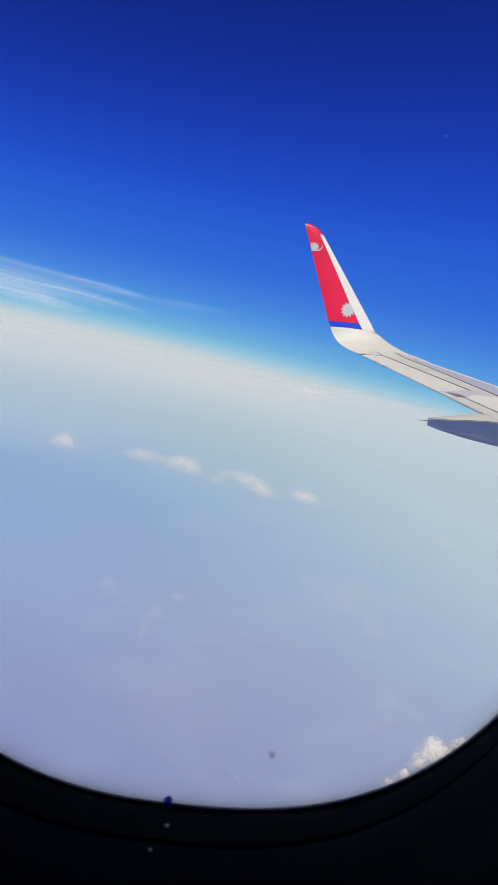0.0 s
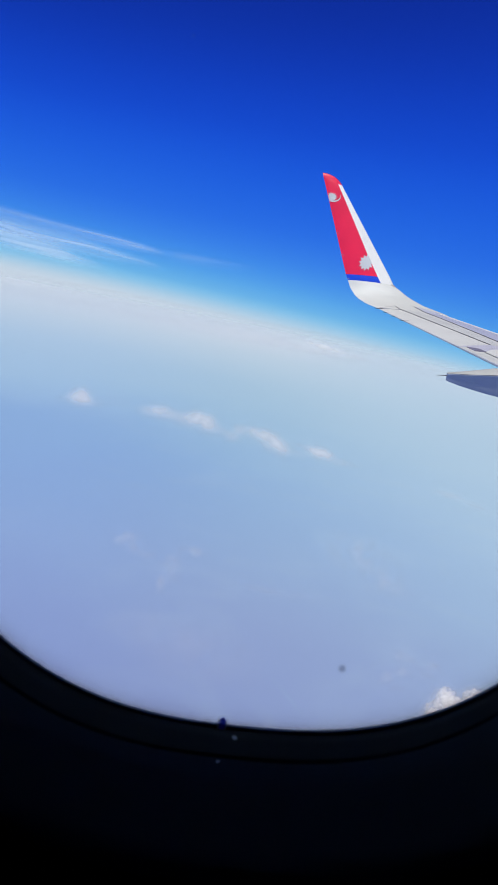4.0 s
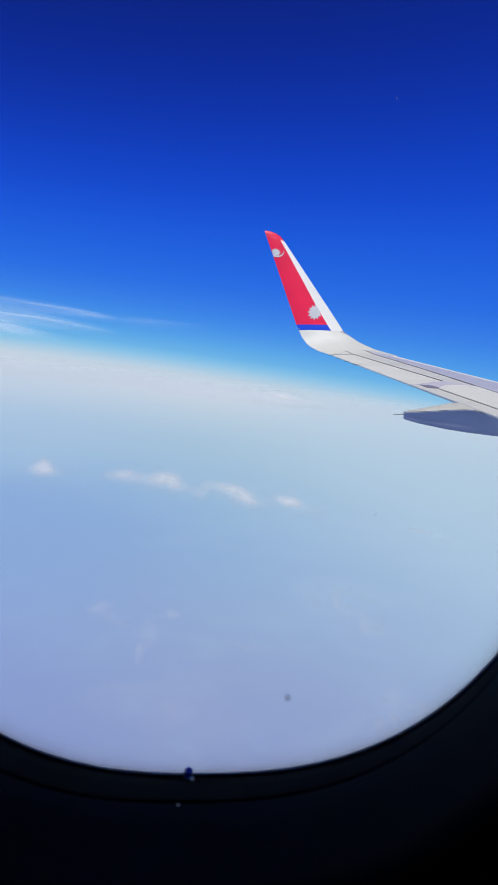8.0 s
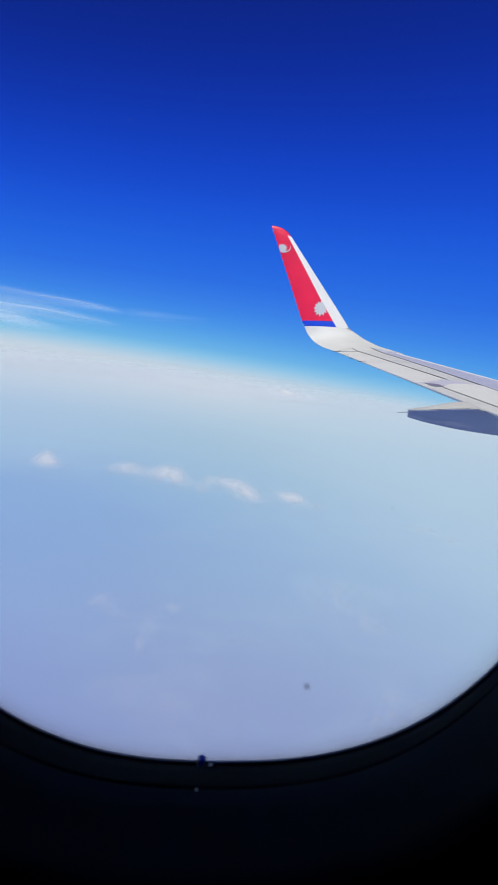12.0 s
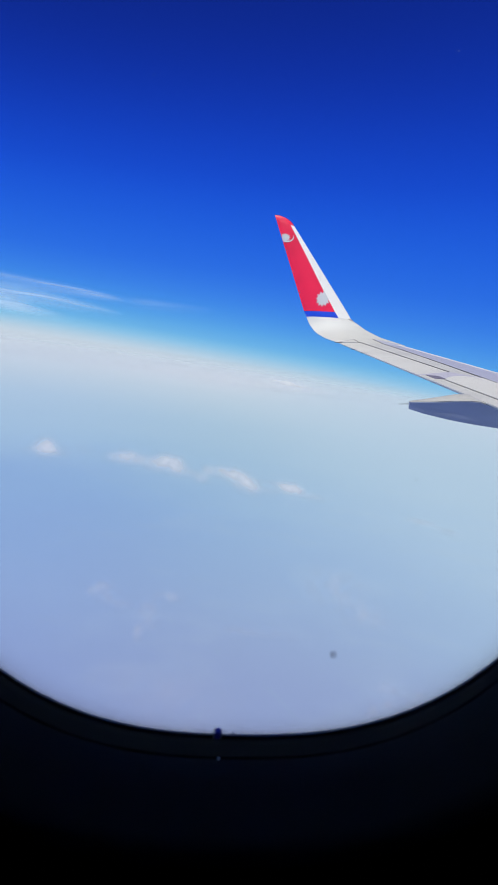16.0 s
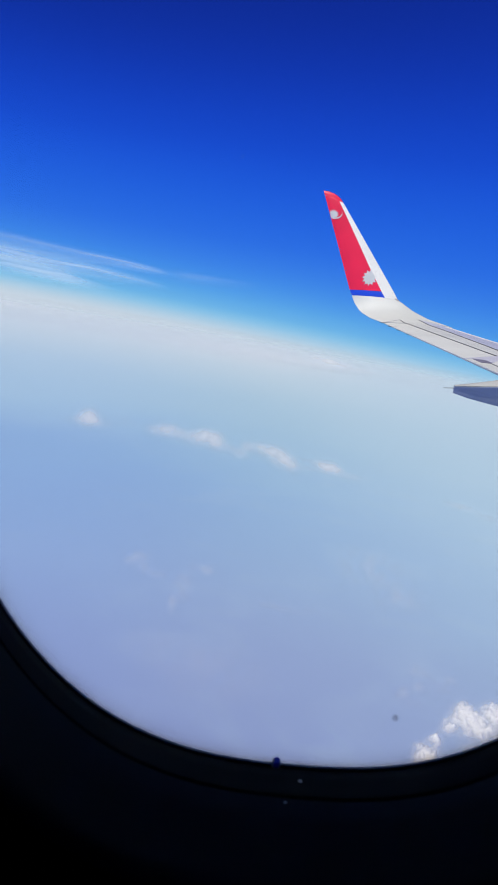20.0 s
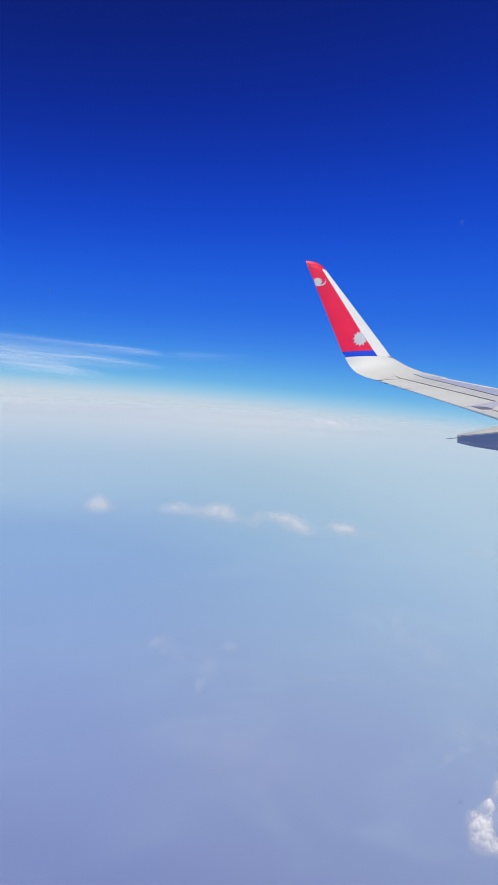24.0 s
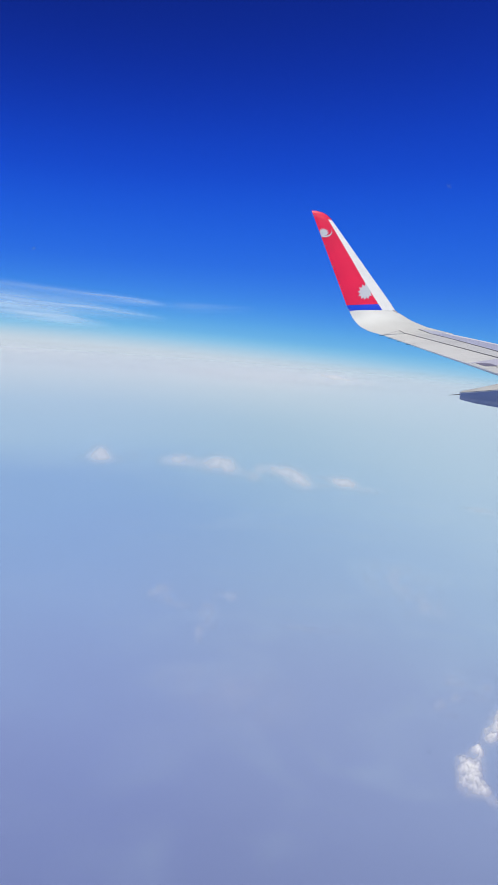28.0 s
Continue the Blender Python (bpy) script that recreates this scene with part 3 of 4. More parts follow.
gpart("wing_box", wing_piece(0.2, 11.2, 0.27, lambda y: skin_line(y) - 0.006, 10, 6), M_WING, "pale grey painted wing skin")
gpart("wing_box", wing_piece(11.2, 14.62, 0.325, lambda y: skin_line(y) - 0.006, 8, 5), M_WING, "pale grey painted wing skin")
gpart("forward_skin", wing_piece(0.2, 11.2, lambda y: skin_line(y) + 0.006, 0.79, 10, 6), M_SLAT, "bare lilac-grey forward wing skin")
gpart("forward_skin", wing_piece(11.2, 14.62, lambda y: skin_line(y) + 0.006, 0.79, 8, 6), M_SLAT, "bare lilac-grey forward wing skin")
for a, b in ((0.3, 4.6), (4.62, 8.18), (8.2, 11.62), (11.64, 14.62)):
    gpart("slat", wing_piece(a, b, 0.793, 1.0, 5, 10), M_SLAT, "bare grey metal leading-edge slat", smooth=True)
    # sun highlight along the slat's nose, drawn as a white strip
    gpart("slat_highlight", wing_piece(a, b, 0.885, 1.0, 5, 10, lift=0.006), M_WHITE, "white strip drawn for the sunlit leading edge", smooth=True)
gpart("aileron", wing_piece(aileron_end, 14.56, 0.0, 0.312, 6, 5), M_PALE, "light painted aileron")
gpart("flap", wing_piece(4.75, 11.0, 0.0, 0.262, 6, 5), M_WING, "retracted pale grey flap")
gpart("flap", wing_piece(0.3, 4.7, 0.0, 0.262, 3, 5), M_WING, "retracted pale grey flap")
gpart("spoiler", wing_piece(9.12, spoiler_end, 0.108, lambda y: skin_line(y) - 0.012, 4, 8, lift=0.012, slab=0.02), M_PALE, "white spoiler panel lying flush")
gpart("spoiler", wing_piece(7.3, 9.09, 0.108, lambda y: skin_line(y) - 0.012, 3, 5, lift=0.012, slab=0.02), M_PALE, "white spoiler panel lying flush")
# dark seams along the hinge and skin lines
gpart("seam", wing_piece(11.45, 14.62, 0.309, 0.330, 8, 1, lift=0.003, slab=0.03), M_SEAL, "dark shadow gap between skin panels")
gpart("seam", wing_piece(4.75, 14.62, lambda y: skin_line(y) - 0.011, lambda y: skin_line(y) + 0.011, 14, 1, lift=0.003, slab=0.03), M_SEAL, "dark shadow gap between skin panels")
gpart("seam", wing_piece(7.3, 10.66, 0.100, 0.107, 6, 1, lift=0.003, slab=0.03), M_SEAL, "dark shadow gap between skin panels")
gpart("seam", wing_piece(9.10, 9.115, 0.11, 0.42, 1, 6, lift=0.013, slab=0.03), M_SEAL, "dark shadow gap between skin panels")
# thin plates whose lilac and dark colours paint the shading of this gap
GAP = "lilac shade tone laid between aileron and spoiler"
gpart("gap_shade", wing_piece(11.0, lambda u: aileron_end(u) - 0.02, 0.0, 0.112, 2, 3, lift=0.005, slab=0.02), M_GAP, GAP)
gpart("gap_shade", wing_piece(lambda u: spoiler_end(u) + 0.02, lambda u: aileron_end(u) - 0.02, 0.116, 0.30, 2, 5, lift=0.005, slab=0.02), M_GAP, GAP)
gpart("gap_shade", wing_piece(lambda u: spoiler_end(u) + 0.02, lambda u: 11.42 - 2.6 * (u - 0.3), 0.302, 0.452, 2, 5, lift=0.005, slab=0.02), M_GAP, GAP)
gpart("gap_shade", wing_piece(lambda u: 10.70 - 0.6 * (u - 0.1), lambda u: 11.0 - 1.2 * (u - 0.05), 0.050, 0.122, 2, 3, lift=0.010, slab=0.02), M_RECESS, "dark shade tone laid at the flap's outer end")
# ---- winglet: stations of trailing and leading edge, from the wing tip up
STN = [((1.50, 14.62, 1.052), (2.97, 14.62, 1.195)), ((1.27, 15.08, 1.10), (2.50, 15.02, 1.283)), ((1.06, 15.40, 1.19), (2.21, 15.32, 1.388)),
       ((0.90, 15.55, 1.36), (1.955, 15.50, 1.53)), ((0.812, 15.625, 1.515), (1.842, 15.582, 1.585)), ((0.739, 15.655, 1.634), (1.736, 15.625, 1.73)),
       ((-0.193, 16.07, 3.561), (0.239, 16.05, 3.498)), ((-0.224, 16.085, 3.624), (0.185, 16.075, 3.559)), ((-0.244, 16.095, 3.665), (0.11, 16.085, 3.621)),
       ((-0.256, 16.105, 3.689), (0.004, 16.095, 3.673)), ((-0.265, 16.11, 3.703), (-0.146, 16.105, 3.707))]
STN = [(Vector(a), Vector(b)) for a, b in STN]


def stn(s):
    """Trailing and leading edge at station s (0 to 8, linear between)."""
    i = max(0, min(len(STN) - 2, int(s)))
    k = s - i
    (a0, b0), (a1, b1) = STN[i], STN[i + 1]
    return a0.lerp(a1, k), b0.lerp(b1, k)


def wl_point(s, u, side, lift=0.0):
    a, b = stn(s)
    s0, s1 = max(0.0, s - 0.05), min(len(STN) - 1.0, s + 0.05)
    (a0, b0), (a1, b1) = stn(s0), stn(s1)
    span = ((a1 + b1) - (a0 + b0)).normalized()
    nrm = (b - a).normalized().cross(span)
    if nrm.y > 0 or (s < 2 and nrm.z < 0):
        nrm = -nrm
    c = (b - a).length
    half = c * 0.05 * (0.06 + 2.1 * u ** 0.75 * math.sqrt(max(0.0, 1 - u)))
    top = half * lerp(0.55, 1.6, min(1.0, s / 4))
    return a.lerp(b, u) + nrm * ((top + lift) if side > 0 else -(half * 1.1 + lift))


def wl_piece(s_list, u0, u1, nu=8, grow=0.0):
    rings = []
    for s in s_list:
        uu0 = u0(s) if callable(u0) else u0
        uu1 = u1(s) if callable(u1) else u1
        us = [lerp(uu0, uu1, j / nu) for j in range(nu + 1)]
        if uu1 > 0.99:
            us = [uu0 + (uu1 - uu0) * math.sin(j / nu * math.pi / 2) for j in range(nu + 1)]
        rings.append([wl_point(s, u, 1, grow) for u in us] + [wl_point(s, u, -1, grow) for u in us[::-1]])
    return loft(rings)


def strip_u(s):
    """Chord fraction where the coloured face meets the white leading-edge strip."""
    knots = ((4.0, 0.713), (5.0, 0.706), (5.1, 0.703), (5.25, 0.694), (5.4, 0.706), (5.72, 0.733), (6.0, 0.765), (6.2, 0.765))
    for (s0, u0), (s1, u1) in zip(knots, knots[1:]):
        if s <= s1:
            return lerp(u0, u1, (s - s0) / (s1 - s0))
    return knots[-1][1]


winglet = gpart("winglet", wl_piece([0.002, 0.5, 1, 1.4, 1.8, 2.2, 2.6, 3, 3.4, 3.7, 4.0], 0.0, 1.0, 12), M_WING, "pale grey curved winglet root", smooth=True)
UP = [5.0 + 0.12 * i for i in range(8)] + [5.9, 6.0, 6.1]
gpart("stripe", wl_piece([4.0, 4.5, 5.0], 0.0, strip_u), M_BLUE, "royal blue painted band", winglet)
gpart("red_panel", wl_piece(UP, 0.0, strip_u), M_RED, "crimson red painted face", winglet, True)
gpart("tip_cap", wl_piece([6.1, 6.5, 7.0, 7.5, 8.0, 8.5, 9.0, 9.5, 10.0], 0.0, 1.0, 10), M_RED, "crimson red rounded tip", winglet, True)
lamp_at = wl_point(3.75, 0.95, 1, 0.004)
bm = bmesh.new()
bmesh.ops.create_icosphere(bm, subdivisions=3, radius=1.0)
axis = (stn(3.9)[1] - stn(3.1)[1]).normalized()
across = (stn(3.5)[1] - stn(3.5)[0]).normalized()
for v in bm.verts:
    v.co = lamp_at + axis * (v.co.z * 0.060) + across * (v.co.x * 0.036) + axis.cross(across) * (v.co.y * 0.024)
gpart("position_light", bm, M_LENS, "small smoky position light lens", winglet, True)
gpart("leading_edge", wl_piece([4.0, 4.5] + UP, strip_u, 1.0, 14, 0.002), M_WHITE, "white leading-edge strip", winglet, True)


def root_seam(s0, u0, s1, u1, w, mat, label):
    """Thin dark joint laid on the root's upper skin."""
    rings = []
    for i in range(7):
        k = i / 6
        sk, uk = lerp(s0, s1, k), lerp(u0, u1, k)
        across = (wl_point(sk, uk + 0.05, 1) - wl_point(sk, uk, 1)).normalized()
        up = Vector((0, 0, 1))
        if abs(s1 - s0) < 0.5 * abs(u1 - u0):
            across = (wl_point(sk + 0.1, uk, 1) - wl_point(sk, uk, 1)).normalized()
        p = wl_point(sk, uk, 1)
        h = w * (0.5 + 0.5 * min(1.0, 3 * min(k, 1 - k) + 0.4))
        rings.append([p - across * h + up * 0.004, p + across * h + up * 0.004, p + across * h - up * 0.006, p - across * h - up * 0.006])
    gpart("seam", loft(rings), mat, label, winglet)


SHADOW_GAP = "dark shadow gap between skin panels"
root_seam(0.0, 0.318, 0.56, 0.385, 0.010, M_SEAL, SHADOW_GAP)
root_seam(0.0, 0.652, 0.62, 0.705, 0.011, M_SEAL, SHADOW_GAP)
root_seam(0.02, 0.03, 0.56, 0.385, 0.0035, M_RECESS, "fine joint across the winglet's root")


rings = []
for i in range(7):
    k = i / 6
    u0, u1 = lerp(0.664, 0.716, k), lerp(0.915, 0.735, k)
    row = [wl_point(0.62 * k, lerp(u0, u1, j / 6), 1) for j in range(7)]
    rings.append([p + Vector((0, 0, 0.004)) for p in row] + [p - Vector((0, 0, 0.01)) for p in row[::-1]])
gpart("forward_skin", loft(rings), M_SLAT, "bare lilac-grey wedge running out on the root", winglet, True)


def on_face(s, u, pts, tris, lift=0.004):
    """Flat shape laid on the winglet's inboard face: pts in metres along the chord and up the span."""
    bm = bmesh.new()
    a5, b5 = stn(5.0)
    a6, b6 = stn(6.0)
    span = ((a6 + b6) / 2 - (a5 + b5) / 2).length
    vs = []
    for a, b in pts:
        ss = s + b / span
        aa, bb = stn(ss)
        # keep the shape upright: undo the sweep of the face
        base = stn(s)[0].lerp(stn(s)[1], u)
        uu = (base.x + a - aa.x) / (bb.x - aa.x)
        vs.append(bm.verts.new(wl_point(ss, min(strip_u(ss) + 0.012, max(0.01, uu)), 1, lift)))
    for t in tris:
        bm.faces.new([vs[i] for i in t])
    r = bmesh.ops.extrude_face_region(bm, geom=bm.faces[:])
    for v in r["geom"]:
        if isinstance(v, bmesh.types.BMVert):
            v.co.y -= 0.003
    return bm


def star(n, r1, r0, squash=1.0):
    pts, tris = [(0, 0)], []
    for ring in (0.45, 1.0):
        for i in range(2 * n):
            r = (r1 if i % 2 == 0 else r0) if ring == 1.0 else r0 * 0.5
            th = math.pi * i / n + math.pi / 2
            pts.append((r * math.cos(th) * squash, r * math.sin(th)))
    m = 2 * n
    for i in range(m):
        j = (i + 1) % m
        tris.append((0, 1 + i, 1 + j))
        tris.append((1 + i, 1 + m + i, 1 + m + j, 1 + j))
    return pts, tris


gpart("star_emblem", on_face(5.145, 0.575, *star(12, 0.222, 0.148, 0.80)), M_EMBLEM, "pale twelve-pointed star shape", winglet)
gpart("sun_emblem", on_face(5.825, 0.17, *star(14, 0.136, 0.082, 0.95)), M_EMBLEM, "small pale rayed disc shape", winglet)
pts, tris = [], []
for i in range(17):
    th = radians(lerp(165, 375, i / 16)) + math.pi / 12
    w0 = 0.040 * math.sin(math.pi * i / 16)
    for r in (0.205, 0.205 - w0 - 0.002):
        pts.append((r * math.cos(th) * 0.85 + 0.01, r * math.sin(th) * 0.8 + 0.04))
for i in range(16):
    tris.append((2 * i, 2 * i + 1, 2 * i + 3, 2 * i + 2))
gpart("crescent_emblem", on_face(5.825, 0.19, pts, tris), M_EMBLEM, "thin pale crescent shape", winglet)


def rod(p0, p1, r0, r1, n=8):
    p0, p1 = Vector(p0), Vector(p1)
    d = (p1 - p0).normalized()
    a = d.orthogonal().normalized()
    b = d.cross(a)
    return loft([[p + (a * math.cos(2 * math.pi * i / n) + b * math.sin(2 * math.pi * i / n)) * r for i in range(n)] for p, r in ((p0, r0), (p0.lerp(p1, 0.6), (r0 + r1) / 2), (p1, r1))])


# static wicks on the trailing edge near the tip, and along the winglet
for y in (14.62, 14.15, 13.70, 13.25):
    p = te(y)
    gpart("static_wick", rod(p + Vector((0.09, 0, 0.008)), p + Vector((-0.075, 0.0, -0.014)), 0.008, 0.004), M_WICK, "thin dark static wick")
for s in (4.35, 5.21, 5.44, 5.68, 6.6):
    p = stn(s)[0]
    gpart("static_wick", rod(p + Vector((0.05, -0.02, 0)), p + Vector((-0.03, 0.0, -0.01)), 0.004, 0.0025), M_FAIR, "thin dark static wick", winglet)
# flap track fairing: stands out behind the trailing edge, its roof running in under the flap
FY = 9.30
# x, half width, shoulder height, keel height, rise of the roof
FAIRING = [(2.090, 0.046, 0.430, 0.334, 0.004), (2.118, 0.057, 0.440, 0.325, 0.010), (2.312, 0.097, 0.475, 0.294, 0.032), (2.50, 0.126, 0.512, 0.277, 0.055),
           (2.683, 0.153, 0.549, 0.262, 0.078), (2.86, 0.176, 0.578, 0.254, 0.080), (2.99, 0.188, 0.588, 0.250, 0.030), (3.145, 0.199, 0.560, 0.248, 0.010),
           (3.70, 0.213, 0.540, 0.248, 0.008), (4.348, 0.194, 0.540, 0.271, 0.006), (4.90, 0.130, 0.560, 0.419, 0.005), (5.27, 0.037, 0.610, 0.595, 0.004)]
rings, roof = [], []
for x, hw, zt, zb, crown in FAIRING:
    cap = [(0, zt + crown), (hw * 0.35, zt + crown * 0.86), (hw * 0.7, zt + crown * 0.48), (hw, zt)]
    prof = [(0, zt - 0.008), (hw * 0.6, zt - 0.008), (hw * 0.97, zt - 0.008), (hw * 0.98, zt - 0.014), (hw * 0.47, lerp(zb, zt, 0.5)), (hw * 0.20, lerp(zb, zt, 0.2)), (hw * 0.08, lerp(zb, zt, 0.05)), (0, zb)]
    rings.append([(x, FY + dy, z) for dy, z in prof] + [(x, FY - dy, z) for dy, z in prof[-2:0:-1]])
    roof.append([(x, FY + dy, z) for dy, z in cap[::-1]] + [(x, FY - dy, z) for dy, z in cap[1:]] + [(x, FY - hw * 0.9, zt - 0.005), (x, FY + hw * 0.9, zt - 0.005)])
fair = gpart("flap_fairing", loft(rings), M_FAIR, "grey-blue flap track fairing", smooth=True)
gpart("fairing_roof", loft(roof), M_ROOF, "pale grey upper face of the fairing", fair, True)
gpart("static_wick", rod((2.128, FY, 0.405), (1.943, FY, 0.375), 0.006, 0.003), M_WICK, "thin dark static wick", fair)

# ---------------------------------------------------------------- clouds
def sky_point(az, el, dist):
    a, e = radians(az), radians(el)
    return EYE + Vector((math.sin(a) * math.cos(e), math.cos(a) * math.cos(e), math.sin(e))) * dist


def field(name, nx, ny, at, label, category, group, kind="stuff", mat=M_CLOUD):
    """A cloud skin: at(u, v), u and v from 0 to 1, gives the place and the density there."""
    verts, dens = [], []
    for j in range(ny + 1):
        for i in range(nx + 1):
            p, d = at(i / nx, j / ny)
            verts.append(tuple(p))
            dens.append(max(0.0, min(1.0, d)))
    w = nx + 1
    faces = [(j * w + i, j * w + i + 1, (j + 1) * w + i + 1, (j + 1) * w + i) for j in range(ny) for i in range(nx)
             if max(dens[j * w + i], dens[j * w + i + 1], dens[(j + 1) * w + i], dens[(j + 1) * w + i + 1]) > 0.004]
    me = bpy.data.meshes.new(name)
    me.from_pydata(verts, [], faces)
    a = me.attributes.new("cloud_cover", "FLOAT", "POINT")
    a.data.foreach_set("value", dens)
    for f in me.polygons:
        f.use_smooth = True
    me.materials.append(mat)
    return tagged(new(name, me), label, category, group, kind)


def step(a, b, x):
    k = max(0.0, min(1.0, (x - a) / (b - a)))
    return k * k * (3 - 2 * k)


def puff_cloud(az, el, lobes, top, label, unit, high=0.2, grain_size=17.0, lo=0.03, hi=1.3, group="row of small clouds", cell=1.4, rough=0.24, kind="stuff", base=0.3):
    """A low cloud swelling out of the haze. lobes: (across, beyond, radius, radius, weight) in steps of unit metres, stretched along the slant."""
    flat = (HAZE_DROP - 0.8) / math.tan(radians(-el))
    a = radians(az)
    c = Vector((math.sin(a) * flat, math.cos(a) * flat, 1.15 - HAZE_DROP + base))
    right, away = Vector((math.cos(a), -math.sin(a), 0)), Vector((math.sin(a), math.cos(a), 0))
    slant = 1 / math.sin(radians(-el))
    x0, x1 = min(l[0] - 2.2 * l[2] for l in lobes), max(l[0] + 2.2 * l[2] for l in lobes)
    y0, y1 = min(l[1] - 2.2 * l[3] for l in lobes), max(l[1] + 2.2 * l[3] for l in lobes)
    off = Vector((az * 7.3, el * 3.1, 0))

    def at(u, v):
        x, y = lerp(x0, x1, u), lerp(y0, y1, v)
        g = sum((wgt * math.exp(-((x - lx) / rx) ** 2 - ((y - ly) / ry) ** 2)) ** 2.2 for lx, ly, rx, ry, wgt in lobes) ** (1 / 2.2)
        n = noise.fractal(Vector((x, y, 0)) / grain_size + off, 0.9, 2.1, 4)
        g = min(g, 1.25) * (0.80 + 0.75 * rough * n)
        d = step(lo, hi, g)
        h = high * d * (0.75 + 0.35 * n)
        return c + right * (x * unit) + away * (y * unit * slant) + Vector((0, 0, h)), top * d

    nx, ny = int((x1 - x0) / cell), int((y1 - y0) / cell)
    return field("cloud", nx, ny, at, label, "cloud", group, kind)


P1 = 0.95
puff_cloud(-17.2, -12.3, [(0, 0, 18.8, 17.7, 1.25), (-11, -4, 17.6, 12.3, 0.8), (14, -7, 20, 10.9, 0.7), (3, 8, 11.3, 9.52, 0.6), (-28, -8, 25.1, 8.16, 0.35), (32, -9, 25.1, 8.16, 0.35), (62, 0, 32.6, 12.3, 0.28)], 0.84,
           "small round white cloud standing apart over the haze", P1, hi=1.95, kind="")
puff_cloud(-10.4, -12.5, [(0, 0, 27.6, 13.7, 0.9), (-22, -3, 22.5, 10.9, 0.6), (28, -2, 30, 10.9, 0.6), (8, 6, 12.5, 8.16, 0.6)], 0.62, "thin pale cloud patch low over the haze", P1, hi=1.5, kind="")
puff_cloud(-6.9, -12.65, [(0, 3, 27.6, 16.4, 1.25), (18, -4, 20, 15, 1.1), (-20, -3, 22.5, 13.7, 0.9), (-44, -1, 27.6, 10.9, 0.55), (40, -11, 22.5, 9.52, 0.55), (58, -17, 16.2, 9.52, 0.75)], 0.84,
           "bright white puffy cloud low over the haze", P1, hi=1.95, kind="")
puff_cloud(-1.2, -13.0, [(-20, 6, 22.5, 12.3, 0.85), (4, 4, 25.1, 13.7, 1.15), (24, -6, 22.5, 15, 1.2), (38, -14, 15, 12.3, 0.9), (-42, 4, 17.6, 12.3, 0.75), (58, -14, 27.6, 6.81, 0.5)], 0.84,
           "long white puffy cloud low over the haze", P1, hi=1.95, kind="")
puff_cloud(4.0, -13.2, [(0, 0, 21.3, 10.9, 1.25), (16, -3, 15, 8.16, 0.85), (-16, 2, 17.6, 8.16, 0.6), (38, -8, 27.6, 6.81, 0.55), (-36, 4, 17.6, 5.44, 0.4)], 0.88, "small flat white cloud trailing off over the haze", P1, hi=1.8, kind="")
puff_cloud(15.5, -13.9, [(0, 0, 26, 6, 0.9), (44, -6, 22, 6, 0.7)], 0.25, "faint thin cloud low over the haze", P1)
# nearer, brighter broken cumulus well below the wing tip: lumps round a hollow
CUM = [(31, 66, 23.8, 22.3, 1.25), (-13, 50, 20.8, 19.1, 1.25), (8, 37, 36.7, 22.3, 1.26), (-30, 22, 12.7, 15.9, 0.964), (-41, -5, 11.2, 14.4, 0.907), (-44, -36, 17.6, 25.5, 1.13), (-57, -26, 12.7, 11.2, 0.851), (-25, -50, 14.4, 12.7, 0.851),
       (12, -67, 11.2, 14.4, 0.907), (8, -9, 20.8, 23.8, 0.567), (22, -21, 14.4, 19.1, 0.737), (30, -1, 7.96, 7.96, 0.794), (47, -36, 27.1, 23.8, 1.26), (-5, -58, 15.9, 9.56, 0.51), (62, -50, 31.9, 19.1, 1.13), (70, 40, 25.5, 31.9, 0.907)]
puff_cloud(20.9, -31.6, CUM, 0.73, "bright white broken cumulus cloud below the wing tip", 0.42, 3.0, 11, 0.10, 1.0, "broken cumulus", 1.0, 0.5, "")
puff_cloud(20.9, -31.6, [(-107, 91, 24, 11, 0.75), (-62, 78, 44, 26, 0.4), (-50, 95, 11, 9, 0.8), (-113, 43, 12, 16, 0.75), (-94, 62, 12, 12, 0.6), (-92, 32, 22, 10, 0.45)], 0.24,
           "faint white cloud wisps in the haze", 0.42, 0.5, 14, 0.08, 1.2, "broken cumulus", 1.3, 0.6)
VEIL = "faint thin cloud wisp low in the haze"
puff_cloud(-6.8, -25.3, [(0, 0, 20, 24, 0.9), (30, 36, 36, 12, 0.9), (-14, -26, 10, 20, 0.9)], 0.15, VEIL, 0.5, 0.3, 18, 0.15, 1.2, "faint haze wisps", 2.0, 0.9)
puff_cloud(-11.5, -23.5, [(0, 0, 40, 16, 0.8), (30, -20, 30, 14, 0.7)], 0.18, VEIL, 0.53, 0.3, 18, 0.15, 1.2, "faint haze wisps", 2.0, 0.9)
puff_cloud(2.5, -25.6, [(0, 0, 70, 7, 0.9), (60, 6, 50, 6, 0.7)], 0.07, VEIL, 0.5, 0.3, 20, 0.15, 1.2, "faint haze wisps", 2.0, 0.9)
puff_cloud(9.5, -20.5, [(0, 0, 70, 34, 0.8), (50, -34, 50, 22, 0.8)], 0.16, VEIL, 0.62, 0.3, 24, 0.15, 1.2, "faint haze wisps", 2.5, 0.9)
puff_cloud(-3.0, -31.5, [(0, 0, 110, 50, 0.9), (-90, 20, 70, 30, 0.8)], 0.09, VEIL, 0.42, 0.3, 40, 0.1, 1.3, "faint haze wisps", 4.0, 0.8)


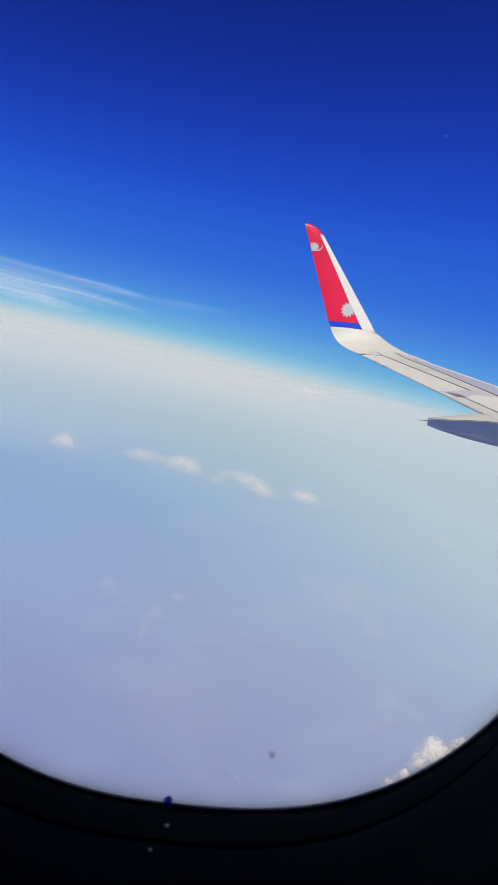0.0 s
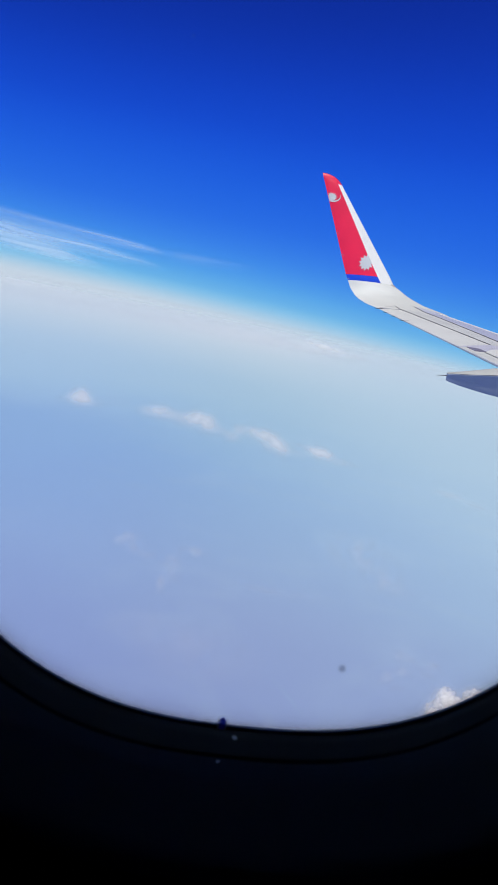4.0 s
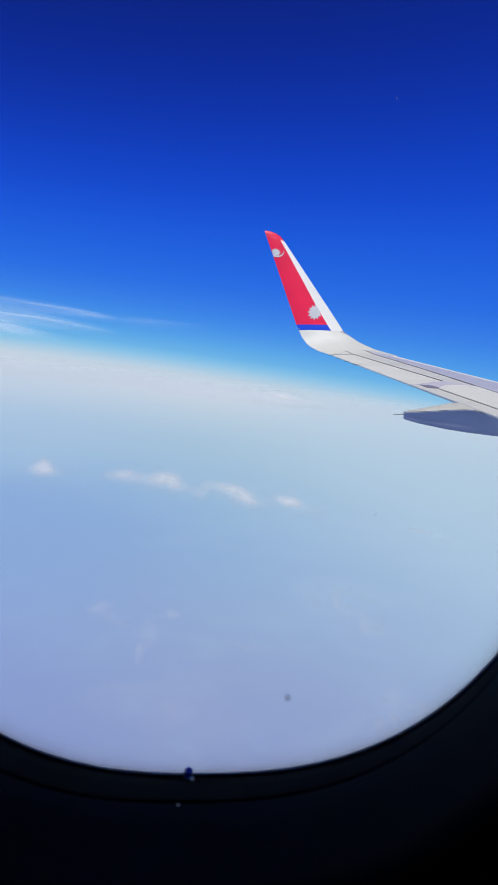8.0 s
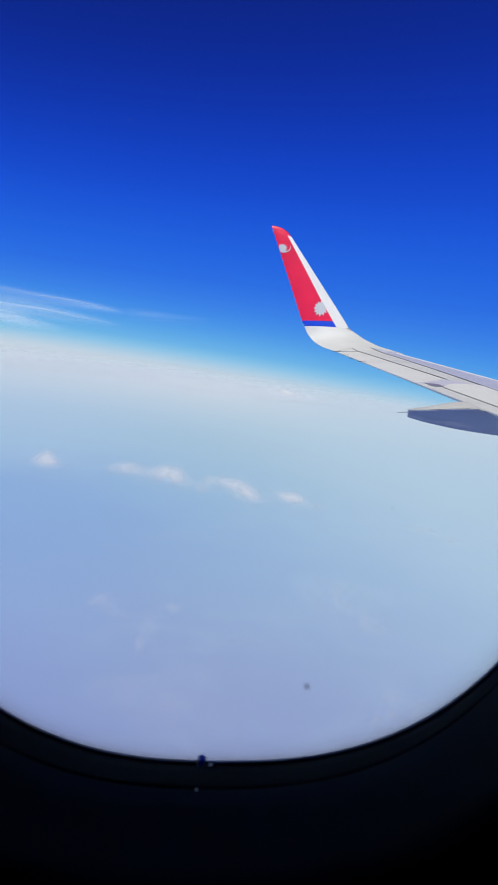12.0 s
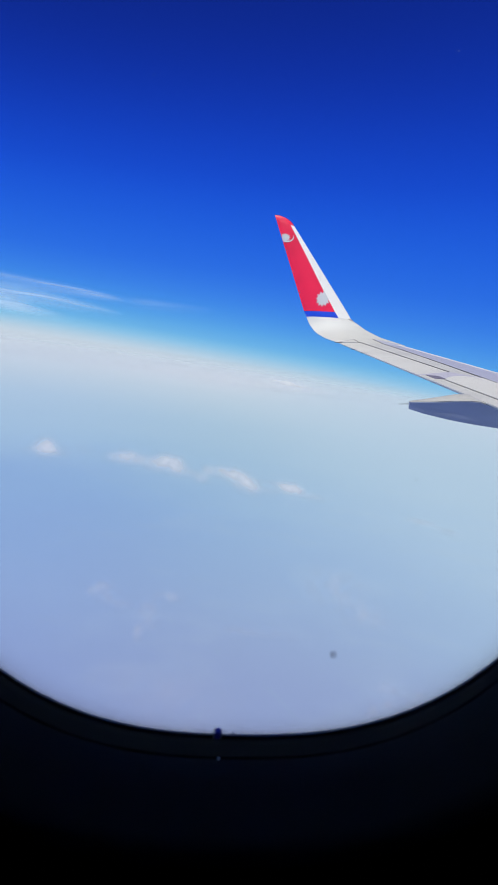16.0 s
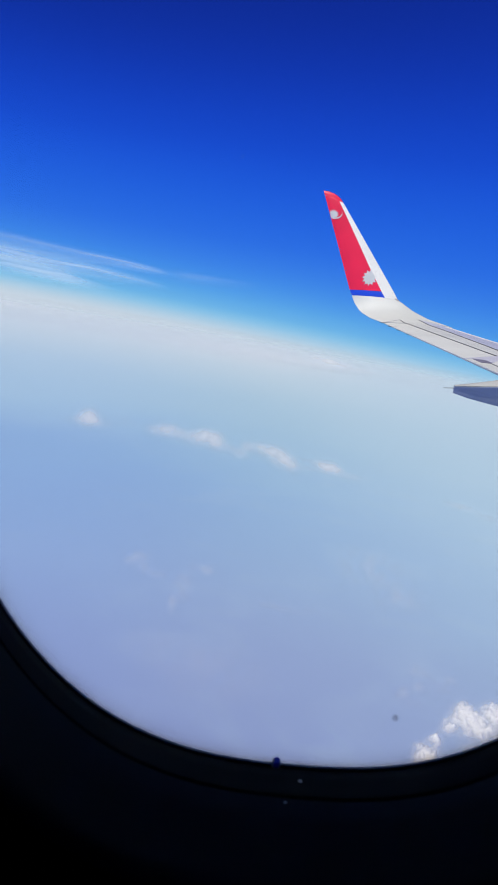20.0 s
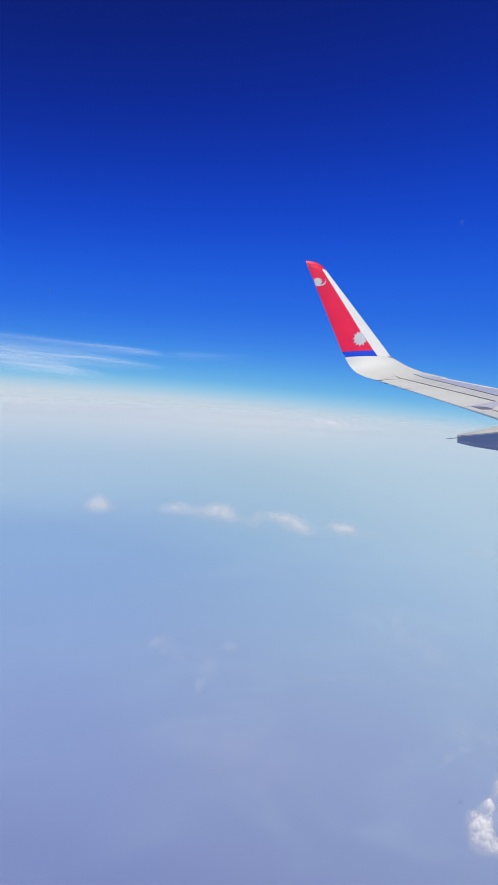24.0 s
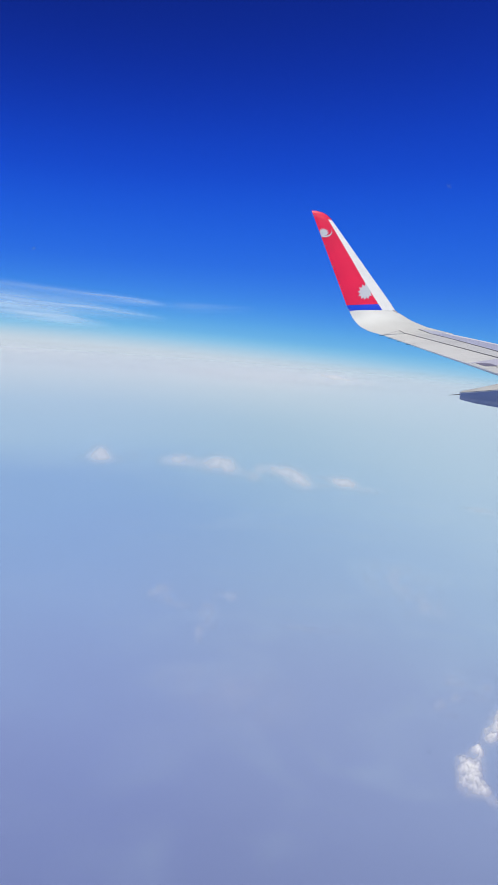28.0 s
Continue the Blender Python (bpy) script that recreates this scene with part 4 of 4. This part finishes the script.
# pale lumps in the cream band below the horizon
BANK = "cream-white bank of far haze cloud under the horizon"
puff_cloud(-24.0, -4.1, [(0, 0, 100, 9, 1.0), (-90, 3, 90, 9, 0.9), (90, -8, 80, 8, 0.7)], 0.22, BANK, 2.7, 0.0, 50, 0.03, 1.5, "far haze bank", 3.0, 0.0, base=1.0)
puff_cloud(-6.0, -4.8, [(0, 0, 120, 9, 0.9), (110, 3, 80, 8, 0.9)], 0.20, BANK, 2.7, 0.0, 50, 0.03, 1.5, "far haze bank", 3.0, 0.0, base=2.2)
puff_cloud(2.3, -4.5, [(0, 1, 24, 7, 1.2), (-24, 3, 14, 5, 0.9), (26, -2, 22, 6, 0.9), (58, -4, 26, 5, 0.7), (-6, -8, 70, 6, 0.7)], 0.60, BANK, 2.7, 0.0, 40, 0.03, 1.6, "far haze bank", 2.0, 0.0, base=3.4)


def streak(knots, width, top, label, first=0.6, peak=0.5, seed=0.0):
    """A feathery cirrus streak along knots of (azimuth, elevation): strength rises from first to its peak, then thins out to nothing."""
    n = len(knots) - 1

    def knot(k):
        return knots[max(0, min(n, k))]

    def at(u, v):
        o = (v - 0.5) * 5.0
        x = u * n
        k = min(n - 1, int(x))
        w = x - k
        p0, p1, p2, p3 = knot(k - 1), knot(k), knot(k + 1), knot(k + 2)
        az, el = [0.5 * (2 * b + (c - a) * w + (2 * a - 5 * b + 4 * c - d) * w * w + (3 * b - a - 3 * c + d) * w ** 3) for a, b, c, d in zip(p0, p1, p2, p3)]
        wd = width * (1.15 - 0.6 * u)
        strand = noise.fractal(Vector((az * 0.13 + seed, (o - 1.6 * u) * 1.3 + seed * 3, seed)), 0.9, 2.0, 3)
        along = lerp(first, 1.0, step(0, peak, u)) * (1 - step(peak, 1.0, u))
        soft = math.exp(-o * o * (1.2 if o > 0 else 0.5))
        d = soft * along * (0.45 + 0.55 * step(-0.5, 0.5, strand)) * step(0, 0.14, min(v, 1 - v))
        return sky_point(az, el + o * wd, 4850 + seed * 8 + o * 3), top * d

    return field("cirrus_streak", 200, 40, at, label, "cirrus cloud", "high cirrus streaks", mat=M_CIRRUS)


STREAK = "thin white feathery cirrus streak in the blue"
streak([(-42, 1.70), (-30, 1.25), (-22, 0.86), (-17, 0.70), (-13.4, 0.48), (-12.0, 0.36)], 0.32, 0.36, STREAK, 0.15, 0.65, 0.3)
streak([(-42, 0.80), (-30, 0.25), (-21.8, -0.16), (-17.9, -0.32), (-13.9, -0.60), (-12.0, -0.75)], 0.36, 0.52, STREAK, 0.9, 0.5, 7.7)
streak([(-42, -0.10), (-30, -0.55), (-21.7, -1.02), (-19.1, -1.32), (-16.2, -1.65)], 0.50, 0.74, STREAK, 0.9, 0.5, 2.1)
streak([(-40, 0.10), (-28, -0.25), (-21, -0.60), (-16.8, -0.85), (-14.6, -1.05)], 0.20, 0.28, STREAK, 0.8, 0.5, 4.4)
streak([(-42, 1.20), (-26, 0.45), (-18, 0.15), (-13, -0.15)], 0.6, 0.16, "very faint cirrus veil in the blue", 0.9, 0.4, 9.2)
streak([(-13, 0.46), (-10, 0.53), (-7, 0.62), (-4.0, 0.75)], 0.3, 0.11, "very faint cirrus veil in the blue", 0.0, 0.35, 6.2)
